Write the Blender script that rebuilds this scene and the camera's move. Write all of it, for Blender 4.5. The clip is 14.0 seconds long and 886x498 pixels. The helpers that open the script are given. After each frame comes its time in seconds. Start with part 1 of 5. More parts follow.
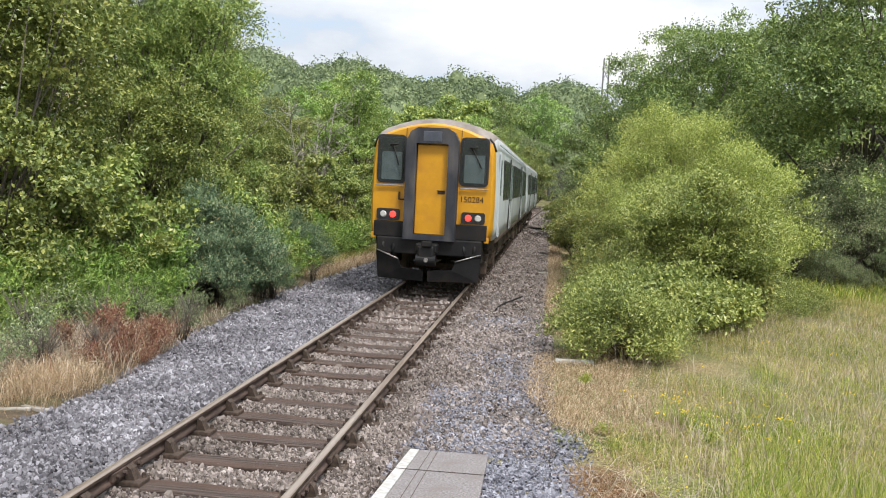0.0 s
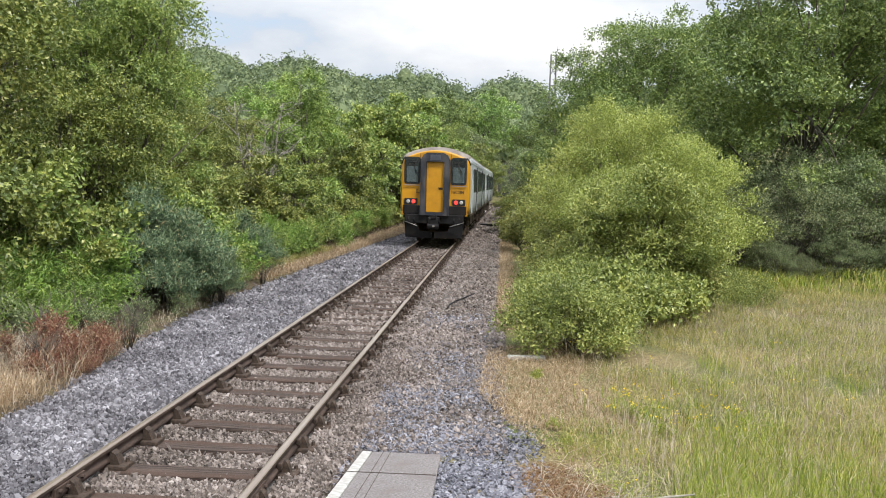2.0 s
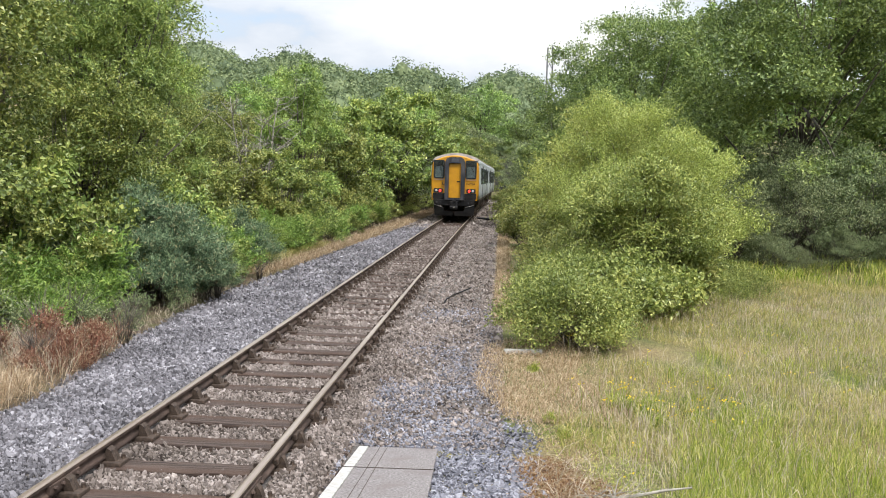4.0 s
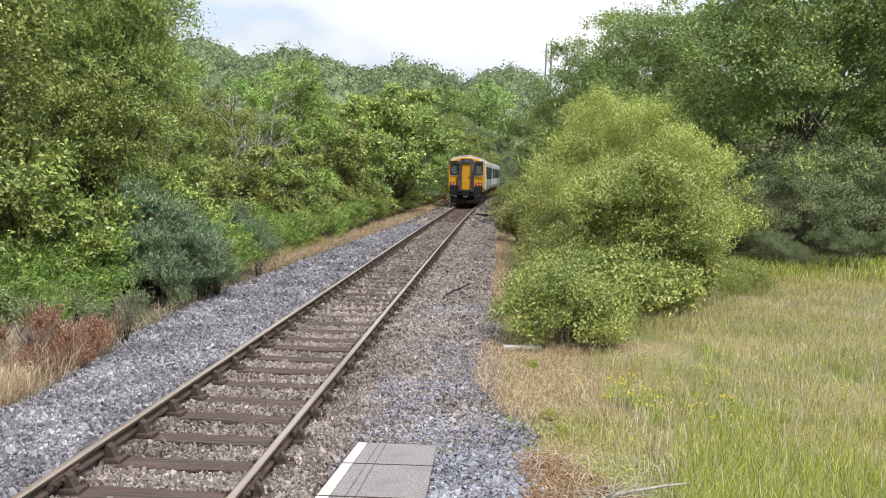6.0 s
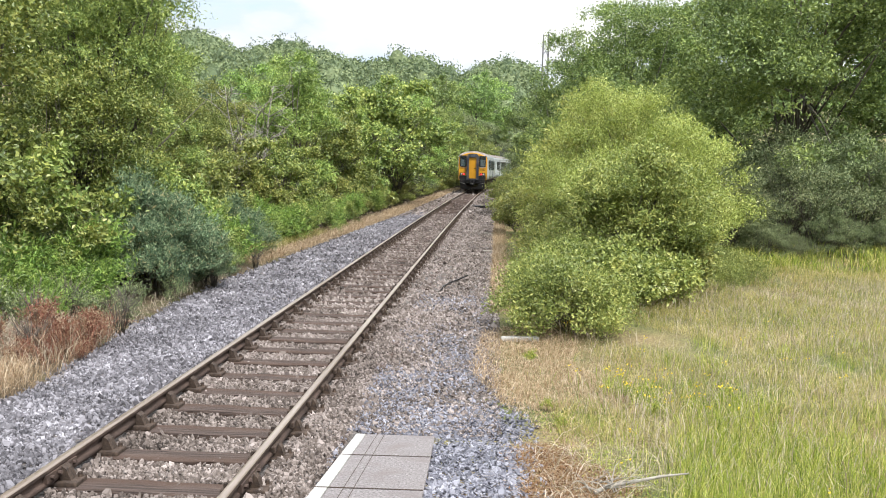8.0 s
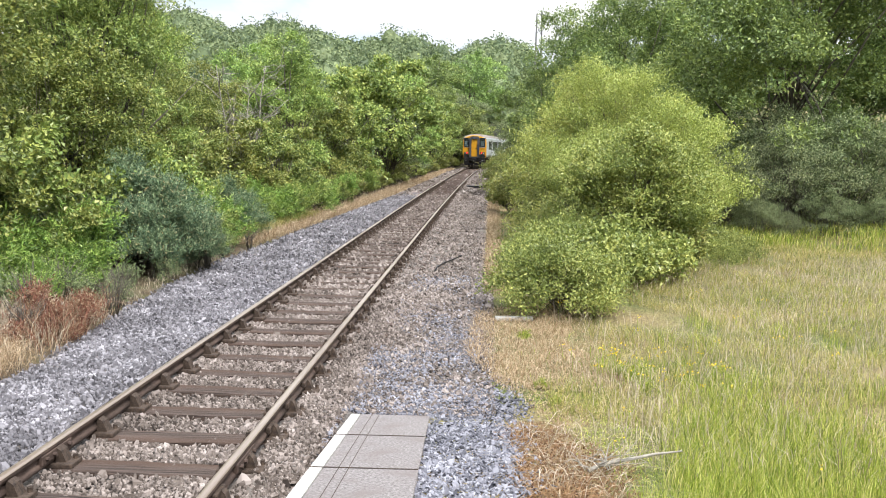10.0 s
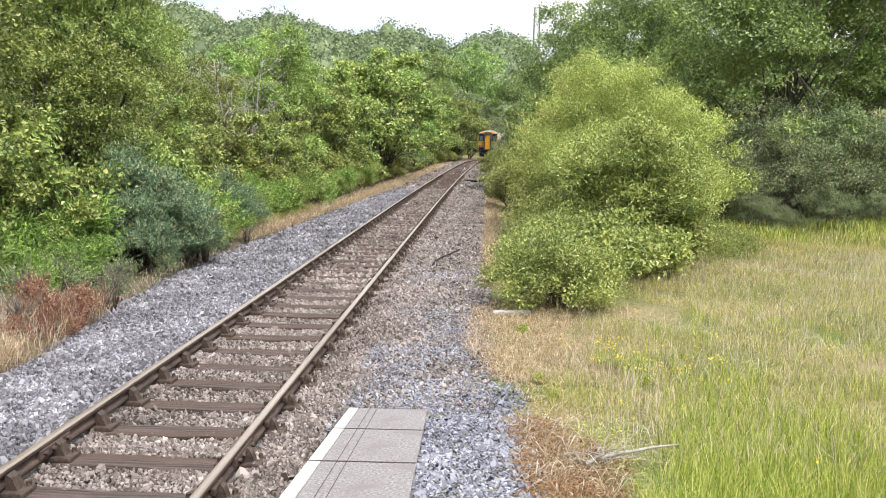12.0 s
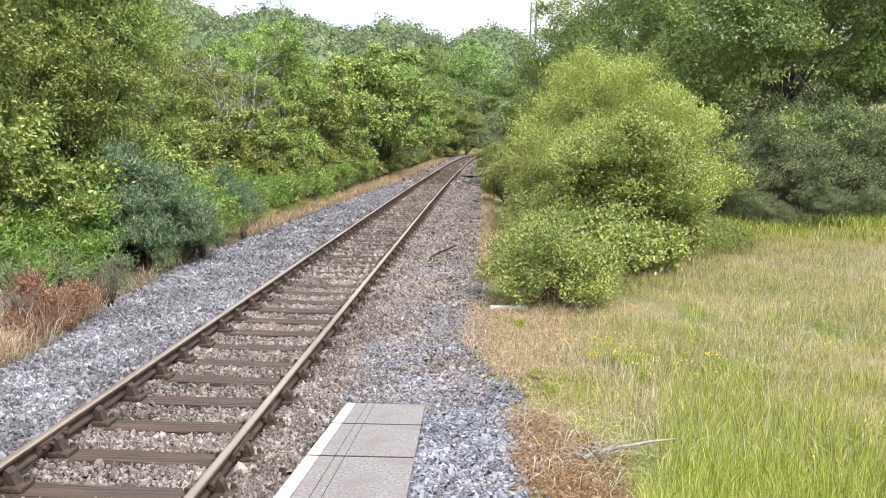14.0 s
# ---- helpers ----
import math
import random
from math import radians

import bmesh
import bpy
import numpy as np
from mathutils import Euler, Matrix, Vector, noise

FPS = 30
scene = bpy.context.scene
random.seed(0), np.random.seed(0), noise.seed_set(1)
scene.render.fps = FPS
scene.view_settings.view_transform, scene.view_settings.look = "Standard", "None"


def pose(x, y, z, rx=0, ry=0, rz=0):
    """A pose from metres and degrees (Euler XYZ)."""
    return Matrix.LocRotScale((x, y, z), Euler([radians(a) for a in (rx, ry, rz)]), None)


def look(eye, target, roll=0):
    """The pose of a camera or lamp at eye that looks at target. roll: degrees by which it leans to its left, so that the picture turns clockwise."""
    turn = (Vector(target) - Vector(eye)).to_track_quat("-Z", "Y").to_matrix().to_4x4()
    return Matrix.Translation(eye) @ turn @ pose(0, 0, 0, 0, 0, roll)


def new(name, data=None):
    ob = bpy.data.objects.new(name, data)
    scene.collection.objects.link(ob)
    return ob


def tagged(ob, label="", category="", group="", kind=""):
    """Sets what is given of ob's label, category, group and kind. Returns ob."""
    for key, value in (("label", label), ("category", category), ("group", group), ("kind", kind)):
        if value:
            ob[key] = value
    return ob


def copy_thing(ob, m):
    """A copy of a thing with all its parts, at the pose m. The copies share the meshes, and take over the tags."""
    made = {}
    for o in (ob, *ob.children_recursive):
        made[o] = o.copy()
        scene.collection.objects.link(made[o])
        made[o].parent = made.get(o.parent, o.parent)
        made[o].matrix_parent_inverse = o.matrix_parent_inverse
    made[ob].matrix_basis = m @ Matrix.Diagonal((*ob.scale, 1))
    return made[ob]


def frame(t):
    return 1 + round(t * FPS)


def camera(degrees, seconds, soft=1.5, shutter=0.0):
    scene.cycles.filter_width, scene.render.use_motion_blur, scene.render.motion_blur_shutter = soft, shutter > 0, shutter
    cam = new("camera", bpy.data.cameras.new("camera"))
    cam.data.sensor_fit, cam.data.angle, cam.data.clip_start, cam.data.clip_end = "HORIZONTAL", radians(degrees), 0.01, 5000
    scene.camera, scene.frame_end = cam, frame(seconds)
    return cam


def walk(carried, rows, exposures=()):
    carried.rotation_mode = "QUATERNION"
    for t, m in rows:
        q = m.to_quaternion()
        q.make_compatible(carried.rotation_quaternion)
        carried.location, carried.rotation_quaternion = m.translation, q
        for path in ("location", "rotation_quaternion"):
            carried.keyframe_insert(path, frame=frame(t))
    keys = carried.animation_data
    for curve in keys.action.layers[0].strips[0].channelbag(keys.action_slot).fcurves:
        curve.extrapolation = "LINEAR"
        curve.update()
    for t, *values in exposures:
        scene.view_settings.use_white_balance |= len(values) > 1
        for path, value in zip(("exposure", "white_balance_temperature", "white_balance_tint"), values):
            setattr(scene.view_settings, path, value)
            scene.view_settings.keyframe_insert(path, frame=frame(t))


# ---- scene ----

# ---- camera ----
def view(x, y, z, yaw, pitch, roll):
    a, b = radians(yaw), radians(pitch)
    way = Vector((math.sin(a) * math.cos(b), math.cos(a) * math.cos(b), -math.sin(b)))
    return look((x, y, z), Vector((x, y, z)) + way, roll)


cam = camera(55.4, 14.0, soft=1.0)
walk(cam, [
    (0, view(2.571, -0.077, 2.359, -7.13, 4.42, 2.85)),
    (0.5, view(2.596, -0.072, 2.370, -5.07, 4.11, 2.41)),
    (1, view(2.609, -0.065, 2.372, -4.09, 4.24, 1.92)),
    (1.5, view(2.612, -0.056, 2.381, -3.91, 4.45, 1.75)),
    (2, view(2.613, -0.040, 2.377, -3.91, 4.45, 1.76)),
    (2.5, view(2.619, -0.026, 2.377, -3.90, 4.49, 1.78)),
    (3, view(2.628, -0.021, 2.376, -3.88, 4.60, 1.63)),
    (5.5, view(2.629, 0.002, 2.372, -3.67, 5.06, 1.43)),
    (6, view(2.632, -0.015, 2.376, -3.66, 5.09, 1.39)),
    (6.5, view(2.622, -0.003, 2.371, -3.64, 5.14, 1.39)),
    (7, view(2.624, 0.007, 2.367, -3.62, 5.22, 1.42)),
    (7.5, view(2.628, 0.010, 2.367, -3.57, 5.38, 1.35)),
    (8, view(2.626, 0.009, 2.364, -3.46, 5.63, 1.28)),
    (10.5, view(2.627, 0.022, 2.360, -2.94, 7.16, 1.02)),
    (11, view(2.627, 0.014, 2.362, -2.89, 7.26, 1.01)),
    (11.5, view(2.625, 0.017, 2.359, -2.88, 7.31, 1.03)),
    (12, view(2.628, 0.009, 2.363, -2.86, 7.35, 1.05)),
    (12.5, view(2.627, 0.010, 2.359, -2.81, 7.40, 1.01)),
    (13, view(2.625, 0.004, 2.363, -2.76, 7.45, 1.02)),
    (13.5, view(2.624, 0.003, 2.361, -2.67, 7.59, 1.05)),
    (14, view(2.620, 0.000, 2.360, -2.62, 7.64, 1.05)),
], exposures=[(0, 0.52), (1.5, 0.42), (3.2, 0.55), (5.5, 0.58), (6.5, 0.64), (8.0, 0.8), (14.0, 0.9)])

# ---- light ----
SUN_EL, SUN_AZ = radians(56), radians(138)     # high sun veiled by cloud, behind the camera and to its right
world = bpy.data.worlds.new("sky")
scene.world = world
world.use_nodes = True
wn, wl = world.node_tree.nodes, world.node_tree.links
wn.clear()
w_out = wn.new("ShaderNodeOutputWorld")
w_bg = wn.new("ShaderNodeBackground")
w_bg2 = wn.new("ShaderNodeBackground")
w_mix = wn.new("ShaderNodeMixShader")
w_sky = wn.new("ShaderNodeTexSky")
w_sky.sky_type = "NISHITA"
w_sky.sun_disc = False
w_sky.sun_elevation, w_sky.sun_rotation = SUN_EL, SUN_AZ
w_bg.inputs["Strength"].default_value = 0.13
w_co = wn.new("ShaderNodeTexCoord")
w_map = wn.new("ShaderNodeMapping")
w_map.inputs["Scale"].default_value = (1.0, 1.0, 2.6)
w_noise = wn.new("ShaderNodeTexNoise")
w_noise.inputs["Scale"].default_value = 3.1
w_noise.inputs["Detail"].default_value = 7
w_noise.inputs["Roughness"].default_value = 0.52
w_ramp = wn.new("ShaderNodeValToRGB")
w_ramp.color_ramp.elements[0].position = 0.30
w_ramp.color_ramp.elements[1].position = 0.42
w_tone = wn.new("ShaderNodeValToRGB")
w_tone.color_ramp.elements[0].position = 0.40
w_tone.color_ramp.elements[0].color = (0.62, 0.68, 0.77, 1)
w_tone.color_ramp.elements[1].position = 0.62
w_tone.color_ramp.elements[1].color = (1.0, 1.0, 1.0, 1)
w_xyz = wn.new("ShaderNodeSeparateXYZ")
w_up = wn.new("ShaderNodeMapRange")          # an overcast sky is brighter overhead than at the horizon
w_up.inputs["From Min"].default_value, w_up.inputs["From Max"].default_value = 0.15, 1.0
w_up.inputs["To Min"].default_value, w_up.inputs["To Max"].default_value = 0.80, 1.75
wl.new(w_co.outputs["Generated"], w_xyz.inputs["Vector"])
wl.new(w_xyz.outputs["Z"], w_up.inputs["Value"])
wl.new(w_up.outputs["Result"], w_bg2.inputs["Strength"])
wl.new(w_co.outputs["Generated"], w_map.inputs["Vector"])
wl.new(w_map.outputs["Vector"], w_noise.inputs["Vector"])
wl.new(w_noise.outputs["Fac"], w_ramp.inputs["Fac"])
wl.new(w_noise.outputs["Fac"], w_tone.inputs["Fac"])
wl.new(w_sky.outputs["Color"], w_bg.inputs["Color"])
wl.new(w_tone.outputs["Color"], w_bg2.inputs["Color"])
wl.new(w_ramp.outputs["Color"], w_mix.inputs["Fac"])
wl.new(w_bg.outputs["Background"], w_mix.inputs[1])
wl.new(w_bg2.outputs["Background"], w_mix.inputs[2])
wl.new(w_mix.outputs["Shader"], w_out.inputs["Surface"])

sun_data = bpy.data.lights.new("sun", "SUN")
sun_data.energy, sun_data.angle, sun_data.color = 2.4, radians(10), (1.0, 0.96, 0.90)
sun = new("sun", sun_data)
sun_way = Vector((math.sin(SUN_AZ) * math.cos(SUN_EL), math.cos(SUN_AZ) * math.cos(SUN_EL), math.sin(SUN_EL)))
sun.matrix_world = look(sun_way * 50, (0, 0, 0))


# ---- materials ----
def mat_base(name):
    m = bpy.data.materials.new(name)
    m.use_nodes = True
    nt = m.node_tree
    return m, nt, nt.nodes["Principled BSDF"], nt.nodes["Material Output"]


def ramp(nt, stops):
    r = nt.nodes.new("ShaderNodeValToRGB")
    els = r.color_ramp.elements
    while len(els) < len(stops):
        els.new(0.5)
    for e, (p, c) in zip(els, stops):
        e.position, e.color = p, (*c, 1)
    return r


def surface(name, dark, light, scale=8.0, rough=0.7, metal=0.0, bump=0.2, fine=60.0, stretch=(1, 1, 1), dirt=None, dirt_scale=1.5, spec=0.4):
    """A surface with two scales of variation: broad stains and fine grain with relief."""
    m, nt, p, out = mat_base(name)
    co = nt.nodes.new("ShaderNodeTexCoord")
    mp = nt.nodes.new("ShaderNodeMapping")
    mp.inputs["Scale"].default_value = stretch
    nt.links.new(co.outputs["Object"], mp.inputs["Vector"])
    n1 = nt.nodes.new("ShaderNodeTexNoise")
    n1.inputs["Scale"].default_value, n1.inputs["Detail"].default_value, n1.inputs["Roughness"].default_value = scale, 8, 0.65
    nt.links.new(mp.outputs["Vector"], n1.inputs["Vector"])
    r = ramp(nt, [(0.32, dark), (0.68, light)])
    nt.links.new(n1.outputs["Fac"], r.inputs["Fac"])
    col = r.outputs["Color"]
    if dirt:
        n3 = nt.nodes.new("ShaderNodeTexNoise")
        n3.inputs["Scale"].default_value, n3.inputs["Detail"].default_value = dirt_scale, 6
        nt.links.new(mp.outputs["Vector"], n3.inputs["Vector"])
        r3 = ramp(nt, [(0.48, (0, 0, 0)), (0.7, (1, 1, 1))])
        nt.links.new(n3.outputs["Fac"], r3.inputs["Fac"])
        mx = nt.nodes.new("ShaderNodeMix")
        mx.data_type = "RGBA"
        nt.links.new(r3.outputs["Color"], mx.inputs["Factor"])
        nt.links.new(col, mx.inputs["A"])
        mx.inputs["B"].default_value = (*dirt, 1)
        col = mx.outputs["Result"]
    nt.links.new(col, p.inputs["Base Color"])
    p.inputs["Roughness"].default_value, p.inputs["Metallic"].default_value = rough, metal
    p.inputs["Specular IOR Level"].default_value = spec
    if bump:
        n2 = nt.nodes.new("ShaderNodeTexNoise")
        n2.inputs["Scale"].default_value, n2.inputs["Detail"].default_value = fine, 4
        nt.links.new(mp.outputs["Vector"], n2.inputs["Vector"])
        b = nt.nodes.new("ShaderNodeBump")
        b.inputs["Strength"].default_value, b.inputs["Distance"].default_value = bump, 0.02
        nt.links.new(n2.outputs["Fac"], b.inputs["Height"])
        nt.links.new(b.outputs["Normal"], p.inputs["Normal"])
    return m


def islands(name, stops, rough=0.6, leaf=0.0, spec=0.3, object_shift=0.0, noise_scale=0.0):
    """Colour by piece: each leaf, stone or blade takes its own tone; leaf: share of light that passes through."""
    m, nt, p, out = mat_base(name)
    g = nt.nodes.new("ShaderNodeNewGeometry")
    fac = g.outputs["Random Per Island"]
    if noise_scale:
        co = nt.nodes.new("ShaderNodeTexCoord")
        n = nt.nodes.new("ShaderNodeTexNoise")
        n.inputs["Scale"].default_value, n.inputs["Detail"].default_value = noise_scale, 3
        nt.links.new(co.outputs["Object"], n.inputs["Vector"])
        mr = nt.nodes.new("ShaderNodeMapRange")
        mr.inputs["From Min"].default_value, mr.inputs["From Max"].default_value = 0.3, 0.7
        nt.links.new(n.outputs["Fac"], mr.inputs["Value"])
        a = nt.nodes.new("ShaderNodeMix")
        a.inputs["Factor"].default_value = 0.36
        nt.links.new(fac, a.inputs["A"])
        nt.links.new(mr.outputs["Result"], a.inputs["B"])
        fac = a.outputs["Result"]
    r = ramp(nt, stops)
    nt.links.new(fac, r.inputs["Fac"])
    col = r.outputs["Color"]
    if object_shift:
        oi = nt.nodes.new("ShaderNodeObjectInfo")
        mr2 = nt.nodes.new("ShaderNodeMapRange")
        mr2.inputs["To Min"].default_value, mr2.inputs["To Max"].default_value = 1 - object_shift, 1 + object_shift
        nt.links.new(oi.outputs["Random"], mr2.inputs["Value"])
        hs = nt.nodes.new("ShaderNodeHueSaturation")
        mr3 = nt.nodes.new("ShaderNodeMapRange")
        mr3.inputs["To Min"].default_value, mr3.inputs["To Max"].default_value = 0.480, 0.503
        nt.links.new(oi.outputs["Random"], mr3.inputs["Value"])
        nt.links.new(mr3.outputs["Result"], hs.inputs["Hue"])
        nt.links.new(mr2.outputs["Result"], hs.inputs["Value"])
        nt.links.new(col, hs.inputs["Color"])
        col = hs.outputs["Color"]
    nt.links.new(col, p.inputs["Base Color"])
    p.inputs["Roughness"].default_value = rough
    p.inputs["Specular IOR Level"].default_value = spec
    if leaf:
        t = nt.nodes.new("ShaderNodeBsdfTranslucent")
        nt.links.new(col, t.inputs["Color"])
        mx = nt.nodes.new("ShaderNodeMixShader")
        mx.inputs["Fac"].default_value = leaf
        nt.links.new(p.outputs["BSDF"], mx.inputs[1])
        nt.links.new(t.outputs["BSDF"], mx.inputs[2])
        nt.links.new(mx.outputs["Shader"], out.inputs["Surface"])
    return m


def glow(name, colour, strength):
    m, nt, p, out = mat_base(name)
    p.inputs["Base Color"].default_value = (*colour, 1)
    p.inputs["Emission Color"].default_value = (*colour, 1)
    p.inputs["Emission Strength"].default_value = strength
    return m


M_ASH = islands("ash_leaf", [(0, (0.067, 0.125, 0.038)), (0.45, (0.210, 0.321, 0.083)), (1, (0.521, 0.611, 0.176))], 0.42, 0.18, 0.5, 0.28, 0.55)
M_HAZEL = islands("hazel_leaf", [(0, (0.056, 0.099, 0.030)), (0.45, (0.197, 0.281, 0.069)), (1, (0.530, 0.561, 0.161))], 0.4, 0.18, 0.5, 0.20, 0.8)
M_OAK = islands("oak_leaf", [(0, (0.058, 0.109, 0.041)), (0.5, (0.187, 0.290, 0.083)), (1, (0.475, 0.604, 0.177))], 0.42, 0.16, 0.5, 0.25, 0.5)
M_WILLOW = islands("willow_leaf", [(0, (0.096, 0.147, 0.039)), (0.45, (0.302, 0.375, 0.090)), (0.85, (0.534, 0.580, 0.172)), (1, (0.785, 0.779, 0.465))], 0.4, 0.2, 0.5, 0.10, 0.8)
M_SALLOW = islands("sallow_leaf", [(0, (0.073, 0.113, 0.028)), (0.5, (0.233, 0.285, 0.071)), (1, (0.541, 0.540, 0.172))], 0.4, 0.18, 0.5, 0.14, 1.1)
M_GORSE = islands("gorse_spine", [(0, (0.056, 0.101, 0.059)), (0.6, (0.167, 0.249, 0.140)), (0.92, (0.335, 0.432, 0.243)), (1, (0.502, 0.405, 0.221))], 0.6, 0.1, 0.3, 0.10)
M_HERB = islands("herb_leaf", [(0, (0.077, 0.156, 0.035)), (0.6, (0.219, 0.360, 0.073)), (1, (0.406, 0.530, 0.142))], 0.42, 0.2, 0.45, 0.10)
M_GREY = islands("grey_sallow_leaf", [(0, (0.068, 0.102, 0.050)), (0.6, (0.197, 0.258, 0.118)), (1, (0.417, 0.473, 0.248))], 0.5, 0.18, 0.4, 0.14)
M_WOOD = islands("far_wood_leaf", [(0, (0.066, 0.103, 0.056)), (0.5, (0.169, 0.224, 0.111)), (1, (0.326, 0.380, 0.184))], 0.6, 0.2, 0.3, 0.0, 0.07)
M_BARK = surface("bark", (0.052, 0.045, 0.036), (0.146, 0.129, 0.107), 9, 0.85, 0, 0.6, 30, (1, 1, 0.25))
M_DEADWOOD = surface("dead_wood", (0.189, 0.172, 0.146), (0.396, 0.370, 0.327), 10, 0.85, 0, 0.4, 40)
M_DEADTWIG = surface("dead_twig", (0.069, 0.056, 0.045), (0.160, 0.139, 0.117), 10, 0.85, 0, 0.2, 40)
M_GRASS = islands("green_grass", [(0, (0.101, 0.165, 0.024)), (0.4, (0.280, 0.355, 0.052)), (0.8, (0.504, 0.535, 0.110)), (1, (0.784, 0.660, 0.330))], 0.55, 0.3, 0.3)
M_MEADOW = islands("meadow_grass", [(0, (0.075, 0.110, 0.030)), (0.35, (0.270, 0.290, 0.075)), (0.66, (0.470, 0.405, 0.150)), (1, (0.780, 0.660, 0.440))], 0.6, 0.25, 0.3, 0, 0.9)
M_STRAW = islands("dry_grass", [(0, (0.240, 0.160, 0.090)), (0.5, (0.460, 0.335, 0.205)), (1, (0.680, 0.560, 0.410))], 0.65, 0.2, 0.3)
M_RED = islands("reddened_herb", [(0, (0.140, 0.060, 0.040)), (0.5, (0.290, 0.130, 0.085)), (0.8, (0.360, 0.250, 0.160)), (1, (0.480, 0.390, 0.270))], 0.6, 0.25, 0.3)
M_YELLOW = islands("yellow_petals", [(0, (0.75, 0.50, 0.02)), (1, (0.9, 0.72, 0.05))], 0.5, 0.2)
M_SEED = islands("seed_heads", [(0, (0.220, 0.180, 0.110)), (1, (0.740, 0.640, 0.520))], 0.7, 0.3)
M_STONE = islands("ballast_stone", [(0, (0.032, 0.030, 0.034)), (0.35, (0.125, 0.120, 0.133)), (0.75, (0.265, 0.255, 0.280)), (1, (0.470, 0.460, 0.495))], 0.75, 0, 0.35, 0, 1.1)
M_STONE_BROWN = islands("rusty_ballast_stone", [(0, (0.032, 0.025, 0.022)), (0.35, (0.150, 0.123, 0.108)), (0.75, (0.300, 0.256, 0.235)), (1, (0.450, 0.400, 0.375))], 0.78, 0, 0.3, 0, 1.4)
M_SLATE = islands("slate_chips", [(0, (0.035, 0.036, 0.046)), (0.35, (0.130, 0.131, 0.160)), (0.75, (0.275, 0.277, 0.320)), (1, (0.470, 0.476, 0.525))], 0.65, 0, 0.45, 0, 1.2)
# Dark tone paints in the shade of gaps between stones; the stain is pale dust.
M_BED = surface("ballast_bed", (0.030, 0.026, 0.025), (0.200, 0.180, 0.172), 38, 0.95, 0, 1.0, 60, (1, 1, 1), (0.22, 0.19, 0.165), 0.9)
M_SLEEPER = surface("weathered_timber", (0.014, 0.009, 0.008), (0.145, 0.104, 0.086), 5, 0.85, 0, 0.9, 22, (0.30, 7, 7), (0.085, 0.052, 0.038), 1.0)
M_RUST = surface("rusty_steel", (0.034, 0.023, 0.019), (0.116, 0.079, 0.064), 14, 0.75, 0.2, 0.4, 60, (1, 0.3, 1))
M_RAILTOP = surface("worn_rail_head", (0.270, 0.205, 0.165), (0.530, 0.455, 0.390), 5, 0.34, 0.6, 0.05, 40, (1, 0.05, 1))
M_CHAIR = surface("rusty_cast_iron", (0.035, 0.026, 0.021), (0.110, 0.077, 0.058), 22, 0.8, 0.2, 0.5, 70)
M_CONC = surface("coping_concrete", (0.12, 0.108, 0.106), (0.42, 0.385, 0.385), 48, 0.9, 0, 0.8, 160, (1, 1, 1), (0.235, 0.205, 0.20), 3.2)
M_WHITE = surface("worn_white_paint", (0.300, 0.290, 0.275), (0.640, 0.625, 0.600), 16, 0.7, 0, 0.25, 90, (1, 1, 1), (0.394, 0.378, 0.348), 5)
M_BROWN = islands("dead_moss_litter", [(0, (0.090, 0.046, 0.022)), (0.5, (0.200, 0.108, 0.052)), (0.9, (0.340, 0.210, 0.105)), (1, (0.560, 0.460, 0.340))], 0.8, 0.1)
M_SOIL = surface("leaf_litter", (0.045, 0.034, 0.022), (0.15, 0.11, 0.065), 14, 0.95, 0, 1.0, 50, (1, 1, 1), (0.10, 0.10, 0.04), 1.8)
M_MASON = surface("dark_masonry", (0.07, 0.07, 0.072), (0.17, 0.17, 0.175), 2.5, 0.9, 0, 0.5, 12)


def ground_material():
    m, nt, p, out = mat_base("meadow_ground")
    co = nt.nodes.new("ShaderNodeTexCoord")
    n1 = nt.nodes.new("ShaderNodeTexNoise")
    n1.inputs["Scale"].default_value, n1.inputs["Detail"].default_value = 0.55, 8
    n2 = nt.nodes.new("ShaderNodeTexNoise")
    n2.inputs["Scale"].default_value, n2.inputs["Detail"].default_value = 26, 8
    nt.links.new(co.outputs["Object"], n1.inputs["Vector"])
    nt.links.new(co.outputs["Object"], n2.inputs["Vector"])
    r1 = ramp(nt, [(0.36, (0.14, 0.165, 0.05)), (0.52, (0.24, 0.215, 0.085)), (0.68, (0.36, 0.265, 0.145))])
    r2 = ramp(nt, [(0.34, (0.35, 0.32, 0.28)), (0.66, (1.1, 1.1, 1.1))])
    mx = nt.nodes.new("ShaderNodeMix")
    mx.data_type, mx.blend_type = "RGBA", "MULTIPLY"
    mx.inputs["Factor"].default_value = 1
    nt.links.new(n1.outputs["Fac"], r1.inputs["Fac"])
    nt.links.new(n2.outputs["Fac"], r2.inputs["Fac"])
    nt.links.new(r1.outputs["Color"], mx.inputs["A"])
    nt.links.new(r2.outputs["Color"], mx.inputs["B"])
    nt.links.new(mx.outputs["Result"], p.inputs["Base Color"])
    p.inputs["Roughness"].default_value = 0.95
    b = nt.nodes.new("ShaderNodeBump")
    b.inputs["Strength"].default_value, b.inputs["Distance"].default_value = 0.8, 0.05
    nt.links.new(n2.outputs["Fac"], b.inputs["Height"])
    nt.links.new(b.outputs["Normal"], p.inputs["Normal"])
    return m


M_GROUND = ground_material()


# ---- mesh helpers ----
def mesh_of(name, bm, materials):
    me = bpy.data.meshes.new(name)
    bm.to_mesh(me)
    bm.free()
    for m in (materials if isinstance(materials, (list, tuple)) else [materials]):
        me.materials.append(m)
    return me


def part(name, bm, material, parent, label=""):
    ob = new(name, mesh_of(name, bm, material))
    ob.parent = parent
    return tagged(ob, label)


